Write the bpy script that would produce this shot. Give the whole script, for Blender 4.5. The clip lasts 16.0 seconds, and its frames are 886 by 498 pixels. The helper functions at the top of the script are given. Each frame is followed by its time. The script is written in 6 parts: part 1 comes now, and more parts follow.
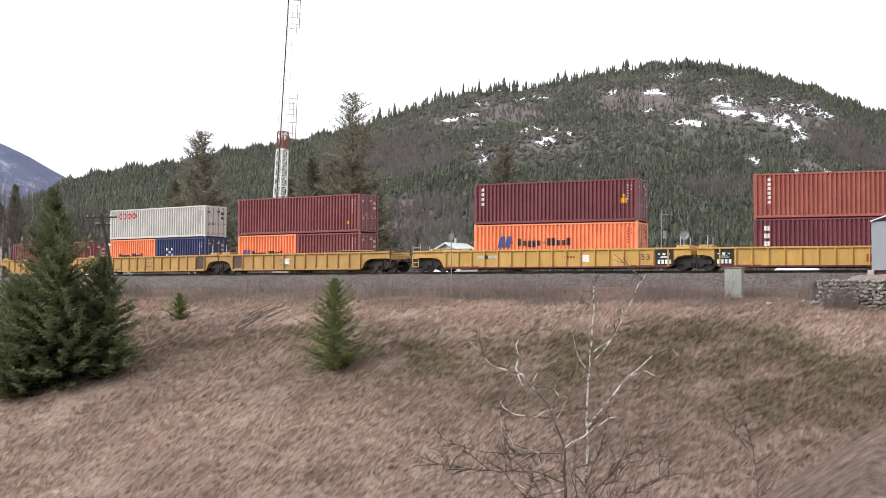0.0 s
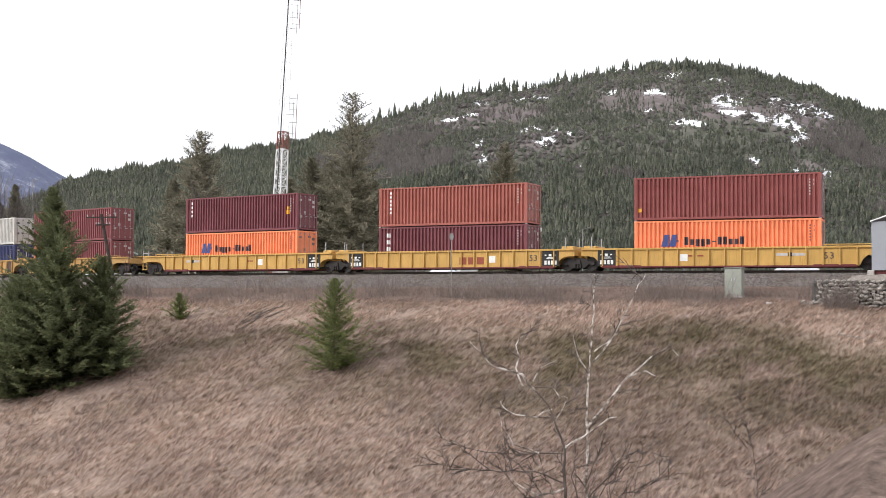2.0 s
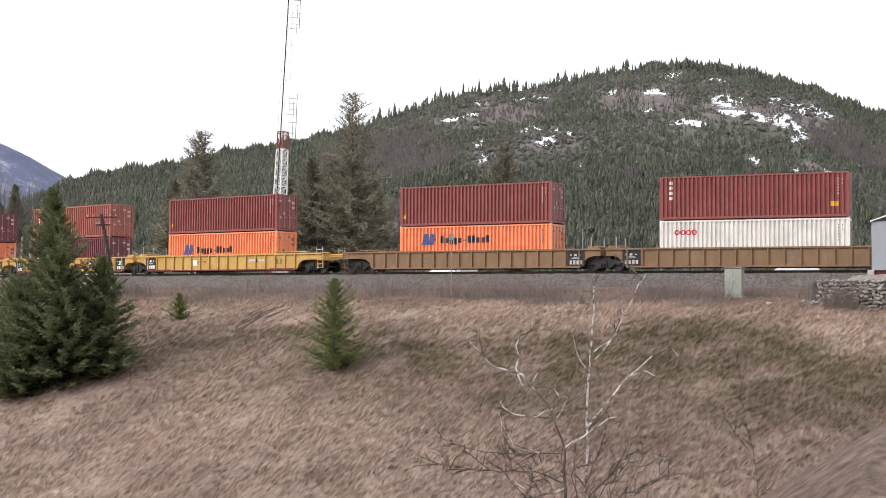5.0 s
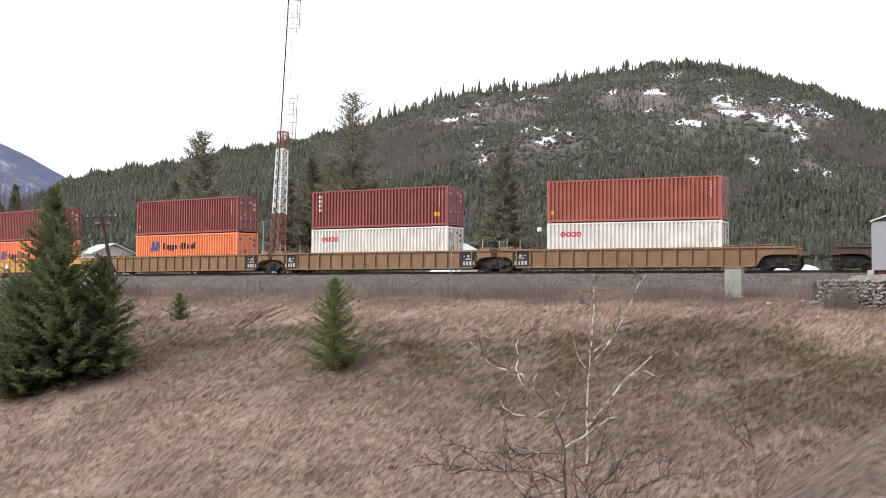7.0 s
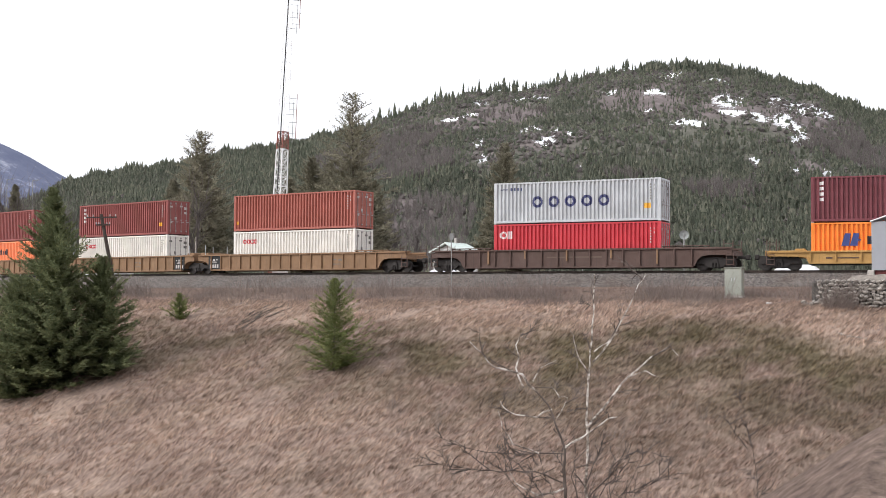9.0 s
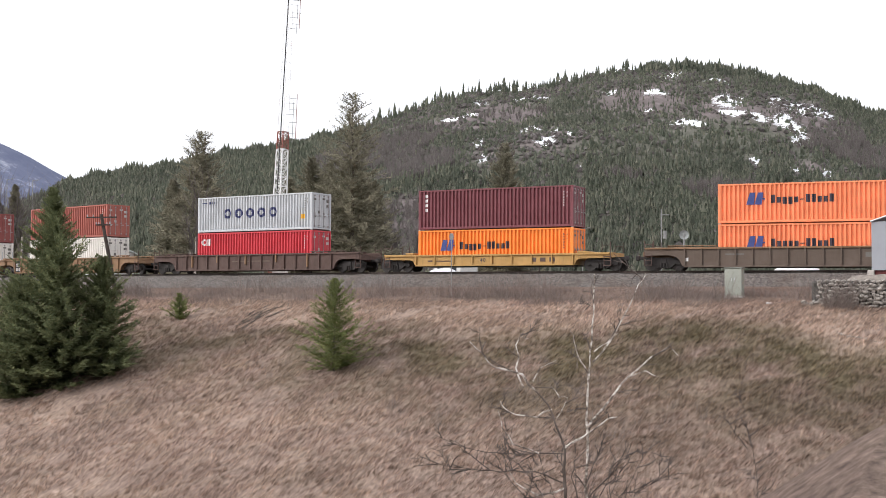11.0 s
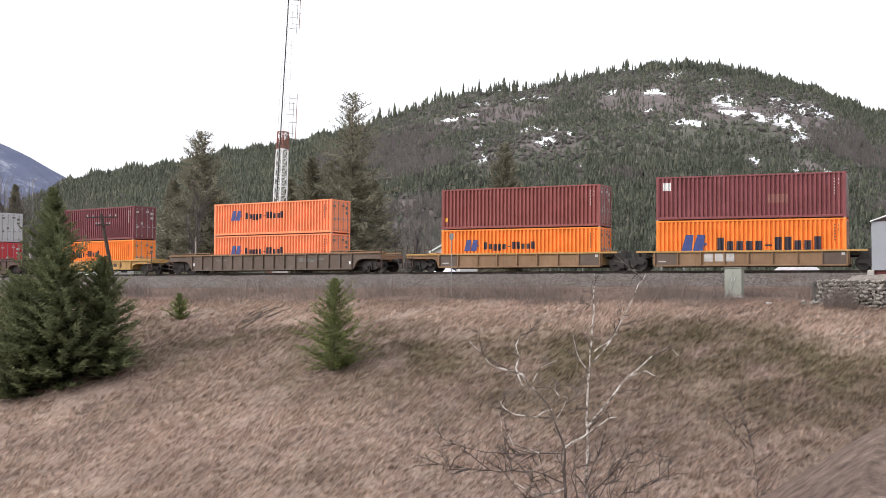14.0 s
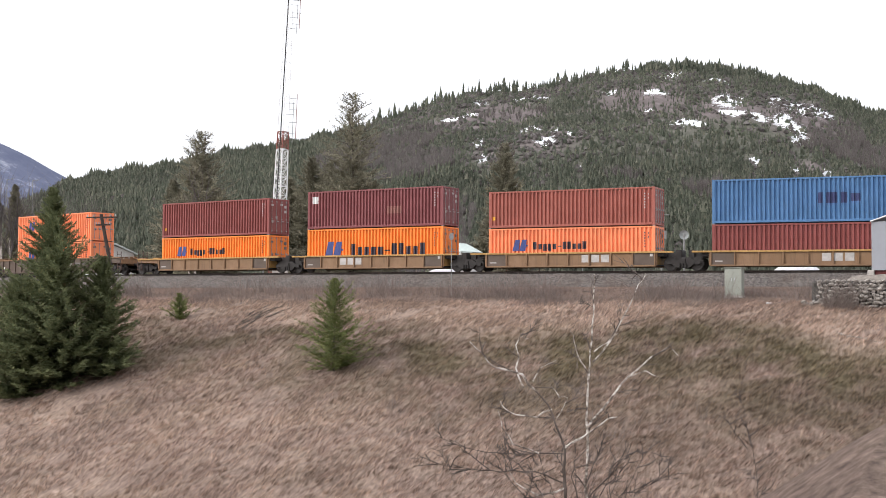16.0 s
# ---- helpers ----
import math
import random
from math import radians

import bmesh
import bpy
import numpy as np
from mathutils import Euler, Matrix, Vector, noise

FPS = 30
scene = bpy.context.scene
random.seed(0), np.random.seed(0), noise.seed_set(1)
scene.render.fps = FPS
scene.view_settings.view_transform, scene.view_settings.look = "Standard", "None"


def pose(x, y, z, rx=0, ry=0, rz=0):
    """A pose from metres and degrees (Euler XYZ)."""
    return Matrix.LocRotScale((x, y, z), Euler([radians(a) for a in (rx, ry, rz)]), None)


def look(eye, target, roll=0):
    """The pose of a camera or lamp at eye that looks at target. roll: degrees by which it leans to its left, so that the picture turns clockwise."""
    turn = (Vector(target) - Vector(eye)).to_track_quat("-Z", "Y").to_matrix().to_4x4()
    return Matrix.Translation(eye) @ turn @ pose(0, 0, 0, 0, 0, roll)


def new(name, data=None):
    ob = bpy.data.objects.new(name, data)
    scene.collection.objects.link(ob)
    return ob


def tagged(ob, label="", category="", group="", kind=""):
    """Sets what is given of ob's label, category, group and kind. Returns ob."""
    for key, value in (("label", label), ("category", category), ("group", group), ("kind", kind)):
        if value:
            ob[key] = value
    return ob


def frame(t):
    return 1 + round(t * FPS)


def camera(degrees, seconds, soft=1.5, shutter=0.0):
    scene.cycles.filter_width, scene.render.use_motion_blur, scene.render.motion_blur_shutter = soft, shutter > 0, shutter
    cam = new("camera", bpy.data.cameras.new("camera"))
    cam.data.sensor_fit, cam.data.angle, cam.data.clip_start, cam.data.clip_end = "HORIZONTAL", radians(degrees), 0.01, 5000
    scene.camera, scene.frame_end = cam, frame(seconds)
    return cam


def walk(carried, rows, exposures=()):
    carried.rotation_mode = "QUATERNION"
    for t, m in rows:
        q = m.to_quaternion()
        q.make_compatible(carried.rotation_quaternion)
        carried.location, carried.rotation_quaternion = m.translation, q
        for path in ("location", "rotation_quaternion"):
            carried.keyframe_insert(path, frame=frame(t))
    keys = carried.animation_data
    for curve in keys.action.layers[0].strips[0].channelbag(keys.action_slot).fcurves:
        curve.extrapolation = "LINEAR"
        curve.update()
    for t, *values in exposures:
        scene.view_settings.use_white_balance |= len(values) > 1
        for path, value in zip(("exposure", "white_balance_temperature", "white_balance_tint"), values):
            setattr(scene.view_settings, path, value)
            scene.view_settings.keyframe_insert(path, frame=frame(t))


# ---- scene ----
# ---- camera: stands still on the near bank and looks over the dip at the train ----
EYE = (0.0, 0.0, -1.62)          # the rail head lies 1.87 m higher
cam = camera(40.64, 16.0, soft=0.85)
AIM = (-0.38810, 0.92071, 0.04029)
eye_pose = look(EYE, (EYE[0] + 100 * AIM[0], EYE[1] + 100 * AIM[1], EYE[2] + 100 * AIM[2]), 0.3)
walk(cam, [(0.0, eye_pose), (16.0, eye_pose)], exposures=[(0.0, 0.42, 6330, 11.0), (16.0, 0.42, 6330, 11.0)])

# ---- overcast sky and a wide, weak sun ----
SUN_ELEV, SUN_TURN = radians(36), radians(225)
world = bpy.data.worlds.new("overcast_sky")
scene.world = world
world.use_nodes = True
wn = world.node_tree.nodes
wl = world.node_tree.links
wn.clear()
sky = wn.new("ShaderNodeTexSky")
sky.sky_type, sky.sun_disc = "NISHITA", False
sky.sun_elevation, sky.sun_rotation = SUN_ELEV, SUN_TURN
sky.air_density, sky.dust_density, sky.ozone_density = 1.0, 6.0, 1.0
cloud = wn.new("ShaderNodeHueSaturation")      # cloud takes the blue out of the sky
cloud.inputs["Saturation"].default_value = 0.12
backg = wn.new("ShaderNodeBackground")
backg.inputs["Strength"].default_value = 0.145
wout = wn.new("ShaderNodeOutputWorld")
wl.new(sky.outputs[0], cloud.inputs["Color"])
veil = wn.new("ShaderNodeMix")                 # an even layer of bright cloud over most of it
veil.data_type = "RGBA"
veil.inputs[0].default_value = 0.8
veil.inputs[7].default_value = (7.0, 7.05, 7.2, 1)
wl.new(cloud.outputs[0], veil.inputs[6])
wl.new(veil.outputs[2], backg.inputs["Color"])
wl.new(backg.outputs[0], wout.inputs["Surface"])

sun_data = bpy.data.lights.new("sun", "SUN")
sun_data.energy, sun_data.angle, sun_data.color = 1.5, radians(20), (1.0, 0.96, 0.9)
sun = new("sun", sun_data)
sun.matrix_basis = look((0, 0, 200), (math.sin(SUN_TURN) * -100 * math.cos(SUN_ELEV), -math.cos(SUN_TURN) * 100 * math.cos(SUN_ELEV), 200 - 100 * math.sin(SUN_ELEV)))

# ---- materials ----


class Nodes:
    """A short hand for one procedural material."""

    def __init__(self, name, rough=0.8, metal=0.0, spec=0.5):
        self.mat = bpy.data.materials.new(name)
        self.mat.use_nodes = True
        self.tree = self.mat.node_tree
        self.bsdf = self.tree.nodes["Principled BSDF"]
        self.bsdf.inputs["Roughness"].default_value = rough
        self.bsdf.inputs["Metallic"].default_value = metal
        self.bsdf.inputs["Specular IOR Level"].default_value = spec
        self.coord = self.add("ShaderNodeTexCoord")

    def add(self, kind, **inputs):
        n = self.tree.nodes.new(kind)
        for key, value in inputs.items():
            self.put(n, key.replace("_", " "), value)
        return n

    def put(self, n, key, value):
        if isinstance(value, bpy.types.NodeSocket):
            self.tree.links.new(value, n.inputs[key])
        else:
            n.inputs[key].default_value = value

    def noise(self, scale, detail=4.0, rough=0.6, stretch=(1, 1, 1), space="Object"):
        m = self.add("ShaderNodeMapping", Scale=stretch)
        self.tree.links.new(self.coord.outputs[space], m.inputs["Vector"])
        n = self.add("ShaderNodeTexNoise", Scale=scale, Detail=detail, Roughness=rough)
        self.tree.links.new(m.outputs[0], n.inputs["Vector"])
        return n.outputs["Fac"]

    def ramp(self, fac, stops):
        n = self.add("ShaderNodeValToRGB")
        e = n.color_ramp.elements
        while len(e) < len(stops):
            e.new(0.5)
        for el, (p, c) in zip(e, stops):
            el.position = p
            el.color = (*c, 1) if len(c) == 3 else c
        self.tree.links.new(fac, n.inputs[0])
        return n.outputs[0]

    def level(self, fac, a, b, lo=0.0, hi=1.0):
        n = self.add("ShaderNodeMapRange", From_Min=a, From_Max=b, To_Min=lo, To_Max=hi)
        n.clamp = True
        self.tree.links.new(fac, n.inputs["Value"])
        return n.outputs[0]

    def mix(self, fac, a, b, mode="MIX"):
        n = self.add("ShaderNodeMix")
        n.data_type, n.blend_type = "RGBA", mode
        for i, v in ((0, fac), (6, a), (7, b)):
            if isinstance(v, bpy.types.NodeSocket):
                self.tree.links.new(v, n.inputs[i])
            elif i == 0:
                n.inputs[i].default_value = v
            else:
                n.inputs[i].default_value = (*v, 1)
        return n.outputs[2]

    def math(self, op, a, b=0.0):
        n = self.add("ShaderNodeMath")
        n.operation = op
        for i, v in ((0, a), (1, b)):
            if isinstance(v, bpy.types.NodeSocket):
                self.tree.links.new(v, n.inputs[i])
            else:
                n.inputs[i].default_value = v
        return n.outputs[0]

    def island(self):
        return self.add("ShaderNodeNewGeometry").outputs["Random Per Island"]

    def chance(self):
        return self.add("ShaderNodeObjectInfo").outputs["Random"]

    def done(self, color, bump=None, strength=0.3, dist=0.02, rough=None):
        self.put(self.bsdf, "Base Color", color if isinstance(color, bpy.types.NodeSocket) else (*color, 1))
        if rough is not None:
            self.put(self.bsdf, "Roughness", rough)
        if bump is not None:
            b = self.add("ShaderNodeBump", Strength=strength, Distance=dist, Height=bump)
            self.tree.links.new(b.outputs[0], self.bsdf.inputs["Normal"])
        return self.mat


def paint(name, c, rough=0.45, wear=0.35, dirt=(0.09, 0.065, 0.05), spec=0.4):
    """Weathered paint on steel: faded patches, streaks of grime, specks of rust."""
    n = Nodes(name, rough, 0.0, spec)
    fade = n.level(n.noise(0.7, 3), 0.3, 0.75)
    lift = tuple(min(1, v * 1.12 + 0.012) for v in c)
    low = tuple(v * 0.88 for v in c)
    col = n.mix(fade, low, lift)
    streak = n.level(n.noise(1.6, 5, 0.65, (7, 7, 0.4)), 0.54, 0.78, 0.0, wear)
    col = n.mix(streak, col, dirt)
    speck = n.level(n.noise(14, 3, 0.7), 0.66, 0.74, 0.0, wear * 1.4)
    col = n.mix(speck, col, (0.11, 0.045, 0.025))
    return n.done(col, n.noise(9, 3), 0.15, 0.01, n.level(n.noise(2.5, 3), 0.3, 0.7, rough - 0.1, rough + 0.2))


def plain(name, c, rough=0.7, metal=0.0, var=0.25, scale=3.0):
    n = Nodes(name, rough, metal)
    col = n.mix(n.level(n.noise(scale, 5), 0.3, 0.7), tuple(v * (1 - var) for v in c), tuple(min(1, v * (1 + var)) for v in c))
    return n.done(col, n.noise(scale * 8, 3), 0.2, 0.01)


M = {
    "pole_grey": plain("dull_grey_pole_steel", (0.24, 0.24, 0.235), 0.6, 0.0, 0.15),
    "dish_white": plain("dull_white_dish", (0.27, 0.285, 0.28), 0.6, 0.0, 0.12),
    "lock_steel": plain("dull_galvanised_rod", (0.30, 0.27, 0.265), 0.55, 0.0, 0.3),
    "faded": plain("faded_red_patch", (0.27, 0.12, 0.10), 0.7),
    "mark_pale": plain("worn_pale_marking", (0.46, 0.43, 0.41), 0.6, 0, 0.2),
    "maroon": paint("maroon_paint", (0.21, 0.056, 0.06)),
    "wine": paint("wine_paint", (0.165, 0.04, 0.05)),
    "brick": paint("brick_red_paint", (0.34, 0.098, 0.072)),
    "rust": paint("oxide_red_paint", (0.245, 0.062, 0.055)),
    "orange": paint("orange_paint", (0.86, 0.265, 0.115), wear=0.2),
    "amber": paint("amber_orange_paint", (0.87, 0.24, 0.03), wear=0.2),
    "white": paint("off_white_paint", (0.74, 0.71, 0.66), wear=0.12),
    "pale_cream": paint("pale_cream_grey_paint", (0.56, 0.545, 0.51), wear=0.2),
    "grey": paint("pale_grey_paint", (0.49, 0.505, 0.525), wear=0.4, dirt=(0.22, 0.17, 0.10)),
    "red": paint("bright_red_paint", (0.52, 0.035, 0.05), wear=0.15),
    "blue": paint("steel_blue_paint", (0.075, 0.18, 0.36), wear=0.25),
    "navy": paint("navy_blue_paint", (0.035, 0.045, 0.13)),
    "yellow": paint("rail_yellow_paint", (0.53, 0.315, 0.08), 0.5, 0.55),
    "old_yellow": paint("faded_yellow_paint", (0.42, 0.245, 0.078), 0.6, 0.6),
    "tan": paint("weathered_tan_paint", (0.225, 0.130, 0.068), 0.65, 0.8),
    "brown": paint("rusty_brown_paint", (0.088, 0.052, 0.042), 0.7, 0.75, (0.04, 0.03, 0.027)),
    "olive_brown": paint("dirty_brown_paint", (0.115, 0.083, 0.064), 0.7, 0.5),
    "dark_tan": paint("grimy_tan_paint", (0.235, 0.138, 0.075), 0.7, 0.85),
    "primer": paint("grey_primer_paint", (0.15, 0.14, 0.125), 0.7, 0.4),
    "black": paint("black_paint", (0.012, 0.012, 0.013), 0.5, 0.3),
    "sill_red": paint("dull_red_paint", (0.13, 0.022, 0.022), 0.6, 0.3),
    "mark_white": plain("white_marking", (0.75, 0.75, 0.73), 0.5, 0, 0.1),
    "mark_dark": plain("dark_blue_marking", (0.035, 0.028, 0.045), 0.5, 0, 0.1),
    "mark_blue": plain("blue_marking", (0.035, 0.055, 0.20), 0.5, 0, 0.15),
    "mark_navy": plain("navy_marking", (0.03, 0.035, 0.12), 0.5, 0, 0.1),
    "mark_red": plain("red_marking", (0.55, 0.02, 0.04), 0.5, 0, 0.1),
    "mark_rust": plain("rust_red_marking", (0.26, 0.05, 0.02), 0.5, 0, 0.1),
    "mark_yellow": plain("yellow_marking", (0.75, 0.40, 0.03), 0.5, 0, 0.1),
    "steel": plain("dark_running_gear_steel", (0.035, 0.030, 0.028), 0.65, 0.4),
    "wheel": plain("wheel_steel", (0.05, 0.045, 0.042), 0.5, 0.7),
    "rail": plain("rail_steel", (0.055, 0.04, 0.033), 0.5, 0.5),
    "zinc": plain("galvanised_steel", (0.42, 0.43, 0.44), 0.45, 0.5, 0.15),
    "shed": plain("grey_sheet_metal", (0.30, 0.31, 0.34), 0.5, 0.0, 0.06, 1.0),
    "roof_white": plain("white_roof_sheet", (0.82, 0.82, 0.82), 0.5, 0, 0.05),
    "gravel": plain("pale_gravel", (0.23, 0.20, 0.175), 0.95, 0, 0.3, 4),
    "concrete": plain("pale_concrete", (0.40, 0.37, 0.34), 0.9, 0, 0.2, 1.5),
    "cabinet": plain("grey_green_cabinet", (0.29, 0.30, 0.258), 0.6, 0, 0.12, 1.5),
    "stone": plain("grey_rock", (0.29, 0.262, 0.235), 0.9, 0, 0.7, 3.5),
    "shaded_stone": plain("shaded_rock_fill", (0.075, 0.068, 0.062), 0.95, 0, 0.5, 4),
    "wood": plain("weathered_pole_wood", (0.055, 0.042, 0.036), 0.9, 0, 0.3),
    "tie": plain("creosoted_tie_wood", (0.05, 0.04, 0.035), 0.9, 0, 0.3),
    "mast_white": plain("white_mast_paint", (0.78, 0.78, 0.78), 0.5, 0, 0.06),
    "mast_red": plain("faded_red_mast_paint", (0.25, 0.085, 0.065), 0.6, 0, 0.2),
    "cable": plain("black_cable", (0.015, 0.015, 0.017), 0.6),
    "wall_white": plain("white_house_siding", (0.6, 0.6, 0.58), 0.8, 0, 0.08),
    "roof_green": plain("pale_green_roof", (0.56, 0.63, 0.60), 0.6, 0, 0.1),
    "glass": plain("dark_window_glass", (0.03, 0.035, 0.04), 0.1, 0, 0.1),
    "bark": plain("dark_conifer_bark", (0.10, 0.08, 0.065), 0.95, 0, 0.4, 6),
    "snow": plain("old_grey_snow", (0.76, 0.765, 0.79), 0.8, 0, 0.1),
    "litter": plain("white_plastic_scrap", (0.75, 0.75, 0.75), 0.5, 0, 0.05),
}


def foliage(name, a, b, c=None, thin=0.35, broad_scale=0.35):
    """Needles, blades or twigs: each piece has its own tint, and lets some light through."""
    n = Nodes(name, 0.75, 0.0, 0.25)
    col = n.ramp(n.island(), [(0.0, a), (0.6, b), (1.0, c or b)])
    broad = n.level(n.noise(broad_scale, 3), 0.35, 0.65)
    col = n.mix(broad, n.mix(1.0, col, (0.78, 0.78, 0.80), "MULTIPLY"), col)
    n.done(col)
    thru = n.add("ShaderNodeBsdfTranslucent", Color=col)
    both = n.add("ShaderNodeMixShader", Fac=thin)
    n.tree.links.new(n.bsdf.outputs[0], both.inputs[1])
    n.tree.links.new(thru.outputs[0], both.inputs[2])
    n.tree.links.new(both.outputs[0], n.tree.nodes["Material Output"].inputs["Surface"])
    return n.mat


M["spruce"] = foliage("spruce_needles", (0.140, 0.162, 0.086), (0.195, 0.222, 0.114), (0.285, 0.30, 0.152), 0.60)
M["young_spruce"] = foliage("young_spruce_needles", (0.145, 0.172, 0.066), (0.205, 0.235, 0.088), (0.29, 0.305, 0.13), 0.58)
M["fir"] = foliage("old_fir_needles", (0.225, 0.213, 0.153), (0.298, 0.276, 0.200), (0.385, 0.348, 0.255), 0.68)
# needle tones are raised: the haze over the far slope is in the colour
M["far_fir"] = foliage("hazy_hillside_conifers", (0.165, 0.188, 0.138), (0.25, 0.268, 0.205), (0.38, 0.37, 0.285), 0.65, 0.012)
M["bare_far"] = foliage("hillside_bare_trees", (0.15, 0.13, 0.122), (0.215, 0.19, 0.178), (0.30, 0.27, 0.255), 0.5)
M["twigs"] = foliage("bare_shrub_twigs", (0.17, 0.138, 0.122), (0.26, 0.212, 0.188), (0.38, 0.32, 0.285))


def bare_bark():
    n = Nodes("pale_bare_bark", 0.85)
    col = n.ramp(n.noise(9, 5, 0.75), [(0.42, (0.11, 0.085, 0.07)), (0.50, (0.36, 0.31, 0.265)), (0.58, (0.66, 0.62, 0.58))])
    return n.done(col, n.noise(30, 3), 0.4, 0.01)


M["pale_bark"] = bare_bark()
M["twig_bark"] = plain("brown_twig_bark", (0.098, 0.077, 0.066), 0.9, 0, 0.6, 3)


def turf_colour(n):
    """Colour of the grassy ground by place: straw, litter, moss."""
    fine = n.noise(3.3, 7, 0.72, (2.2, 0.8, 0.4))
    mid = n.noise(0.36, 5, 0.62)
    wide = n.noise(0.085, 4, 0.55)
    col = n.ramp(fine, [(0.26, (0.088, 0.065, 0.055)), (0.46, (0.240, 0.178, 0.150)), (0.7, (0.40, 0.311, 0.264))])
    straw = n.ramp(fine, [(0.28, (0.135, 0.102, 0.082)), (0.46, (0.31, 0.24, 0.19)), (0.66, (0.485, 0.38, 0.308))])
    moss = n.ramp(fine, [(0.26, (0.048, 0.042, 0.026)), (0.7, (0.185, 0.152, 0.096))])
    damp = n.ramp(fine, [(0.26, (0.062, 0.046, 0.039)), (0.7, (0.215, 0.158, 0.128))])
    col = n.mix(n.level(mid, 0.42, 0.6, 0.1, 0.9), col, straw)
    # straw lies thickest on the crest, mossy turf just below it
    sep = n.add("ShaderNodeSeparateXYZ", Vector=n.coord.outputs["Object"])
    dy = n.math("SUBTRACT", sep.outputs["Y"], 372.59)
    rho = n.math("SQRT", n.math("ADD", n.math("MULTIPLY", sep.outputs["X"], sep.outputs["X"]), n.math("MULTIPLY", dy, dy)))
    off = n.math("SUBTRACT", rho, 293.75)
    wob = n.math("ADD", off, n.math("MULTIPLY", n.math("SUBTRACT", wide, 0.5), 14.0))
    col = n.mix(n.level(off, 9.6, 7.6, 0.0, 0.75), col, damp)
    crest = n.math("MULTIPLY", n.level(wob, 7.5, 9.5), n.level(wob, 15.5, 12.5))
    col = n.mix(n.math("MULTIPLY", crest, n.math("MULTIPLY", n.level(mid, 0.35, 0.6, 0.45, 1.0), n.level(sep.outputs["X"], -28.0, -8.0, 1.0, 0.5))), col, straw)
    turf = n.math("MULTIPLY", n.math("MULTIPLY", n.level(wob, 13.0, 16.0), n.level(wob, 27.0, 19.0, 0.0, 1.0)), n.level(sep.outputs["X"], -60.0, -22.0, 0.45, 1.0))
    lush = n.math("MULTIPLY", n.level(wob, 17.0, 20.0), n.level(sep.outputs["X"], -30.0, -16.0, 0.0, 0.75))
    col = n.mix(n.math("MULTIPLY", n.math("MULTIPLY", lush, n.level(wob, 31.0, 24.0, 0.3, 1.0)), n.level(mid, 0.32, 0.56)), col, damp)
    col = n.mix(n.math("MULTIPLY", turf, n.level(mid, 0.33, 0.58, 0.1, 1.0)), col, moss)
    pale = n.math("MULTIPLY", n.level(sep.outputs["X"], -9.0, -20.0, 0.1, 0.3), n.level(wob, 20.0, 27.0))
    col = n.mix(pale, col, straw)
    col = n.mix(n.level(off, 44.0, 52.0, 0.0, 0.3), col, damp)      # the near bank is mixed a little towards the darker brown
    tone = n.math("MULTIPLY", n.level(n.noise(0.16, 4, 0.6, (1.0, 1.6, 1)), 0.3, 0.7, 0.8, 1.14), n.level(n.noise(2.3, 4, 0.65, (2.4, 0.8, 0.4)), 0.34, 0.58, 0.71, 1.09))
    grey = n.add("ShaderNodeCombineColor", Red=tone, Green=n.math("MULTIPLY", tone, 0.963), Blue=n.math("MULTIPLY", tone, 0.965))
    return n.mix(1.0, col, grey.outputs[0], "MULTIPLY")


def ground_material():
    n = Nodes("dry_grass_ground", 0.95, 0, 0.1)
    return n.done(turf_colour(n), n.noise(4, 7, 0.75), 1.0, 0.16)


def grass_material():
    n = Nodes("dry_grass_blades", 0.85, 0, 0.15)
    each = n.ramp(n.island(), [(0.0, (0.55, 0.54, 0.53)), (0.5, (1.15, 1.14, 1.13)), (1.0, (2.1, 2.06, 2.02))])
    col = n.mix(1.0, turf_colour(n), each, "MULTIPLY")
    n.done(col)
    thru = n.add("ShaderNodeBsdfTranslucent", Color=col)
    both = n.add("ShaderNodeMixShader", Fac=0.4)
    n.tree.links.new(n.bsdf.outputs[0], both.inputs[1])
    n.tree.links.new(thru.outputs[0], both.inputs[2])
    n.tree.links.new(both.outputs[0], n.tree.nodes["Material Output"].inputs["Surface"])
    return n.mat


M["ground"] = ground_material()
M["dry_grass"] = grass_material()


def ballast_material():
    n = Nodes("grey_ballast_stone", 0.95, 0, 0.2)
    v = n.add("ShaderNodeTexVoronoi", Scale=9.0)
    n.tree.links.new(n.coord.outputs["Object"], v.inputs["Vector"])
    col = n.ramp(v.outputs["Color"], [(0.15, (0.085, 0.075, 0.07)), (0.5, (0.135, 0.12, 0.112)), (0.85, (0.20, 0.18, 0.168))])
    col = n.mix(n.level(n.noise(0.5, 5), 0.45, 0.7, 0, 0.6), col, (0.105, 0.078, 0.062))
    return n.done(col, v.outputs["Distance"], 1.0, 0.08)


M["ballast"] = ballast_material()

# ---- helpers for meshes ----


def mesh_from(name, verts, faces, mat, smooth=False):
    me = bpy.data.meshes.new(name)
    me.from_pydata([tuple(v) for v in verts], [], [tuple(f) for f in faces])
    me.materials.append(mat)
    if smooth:
        me.polygons.foreach_set("use_smooth", [True] * len(me.polygons))
    me.update()
    return me


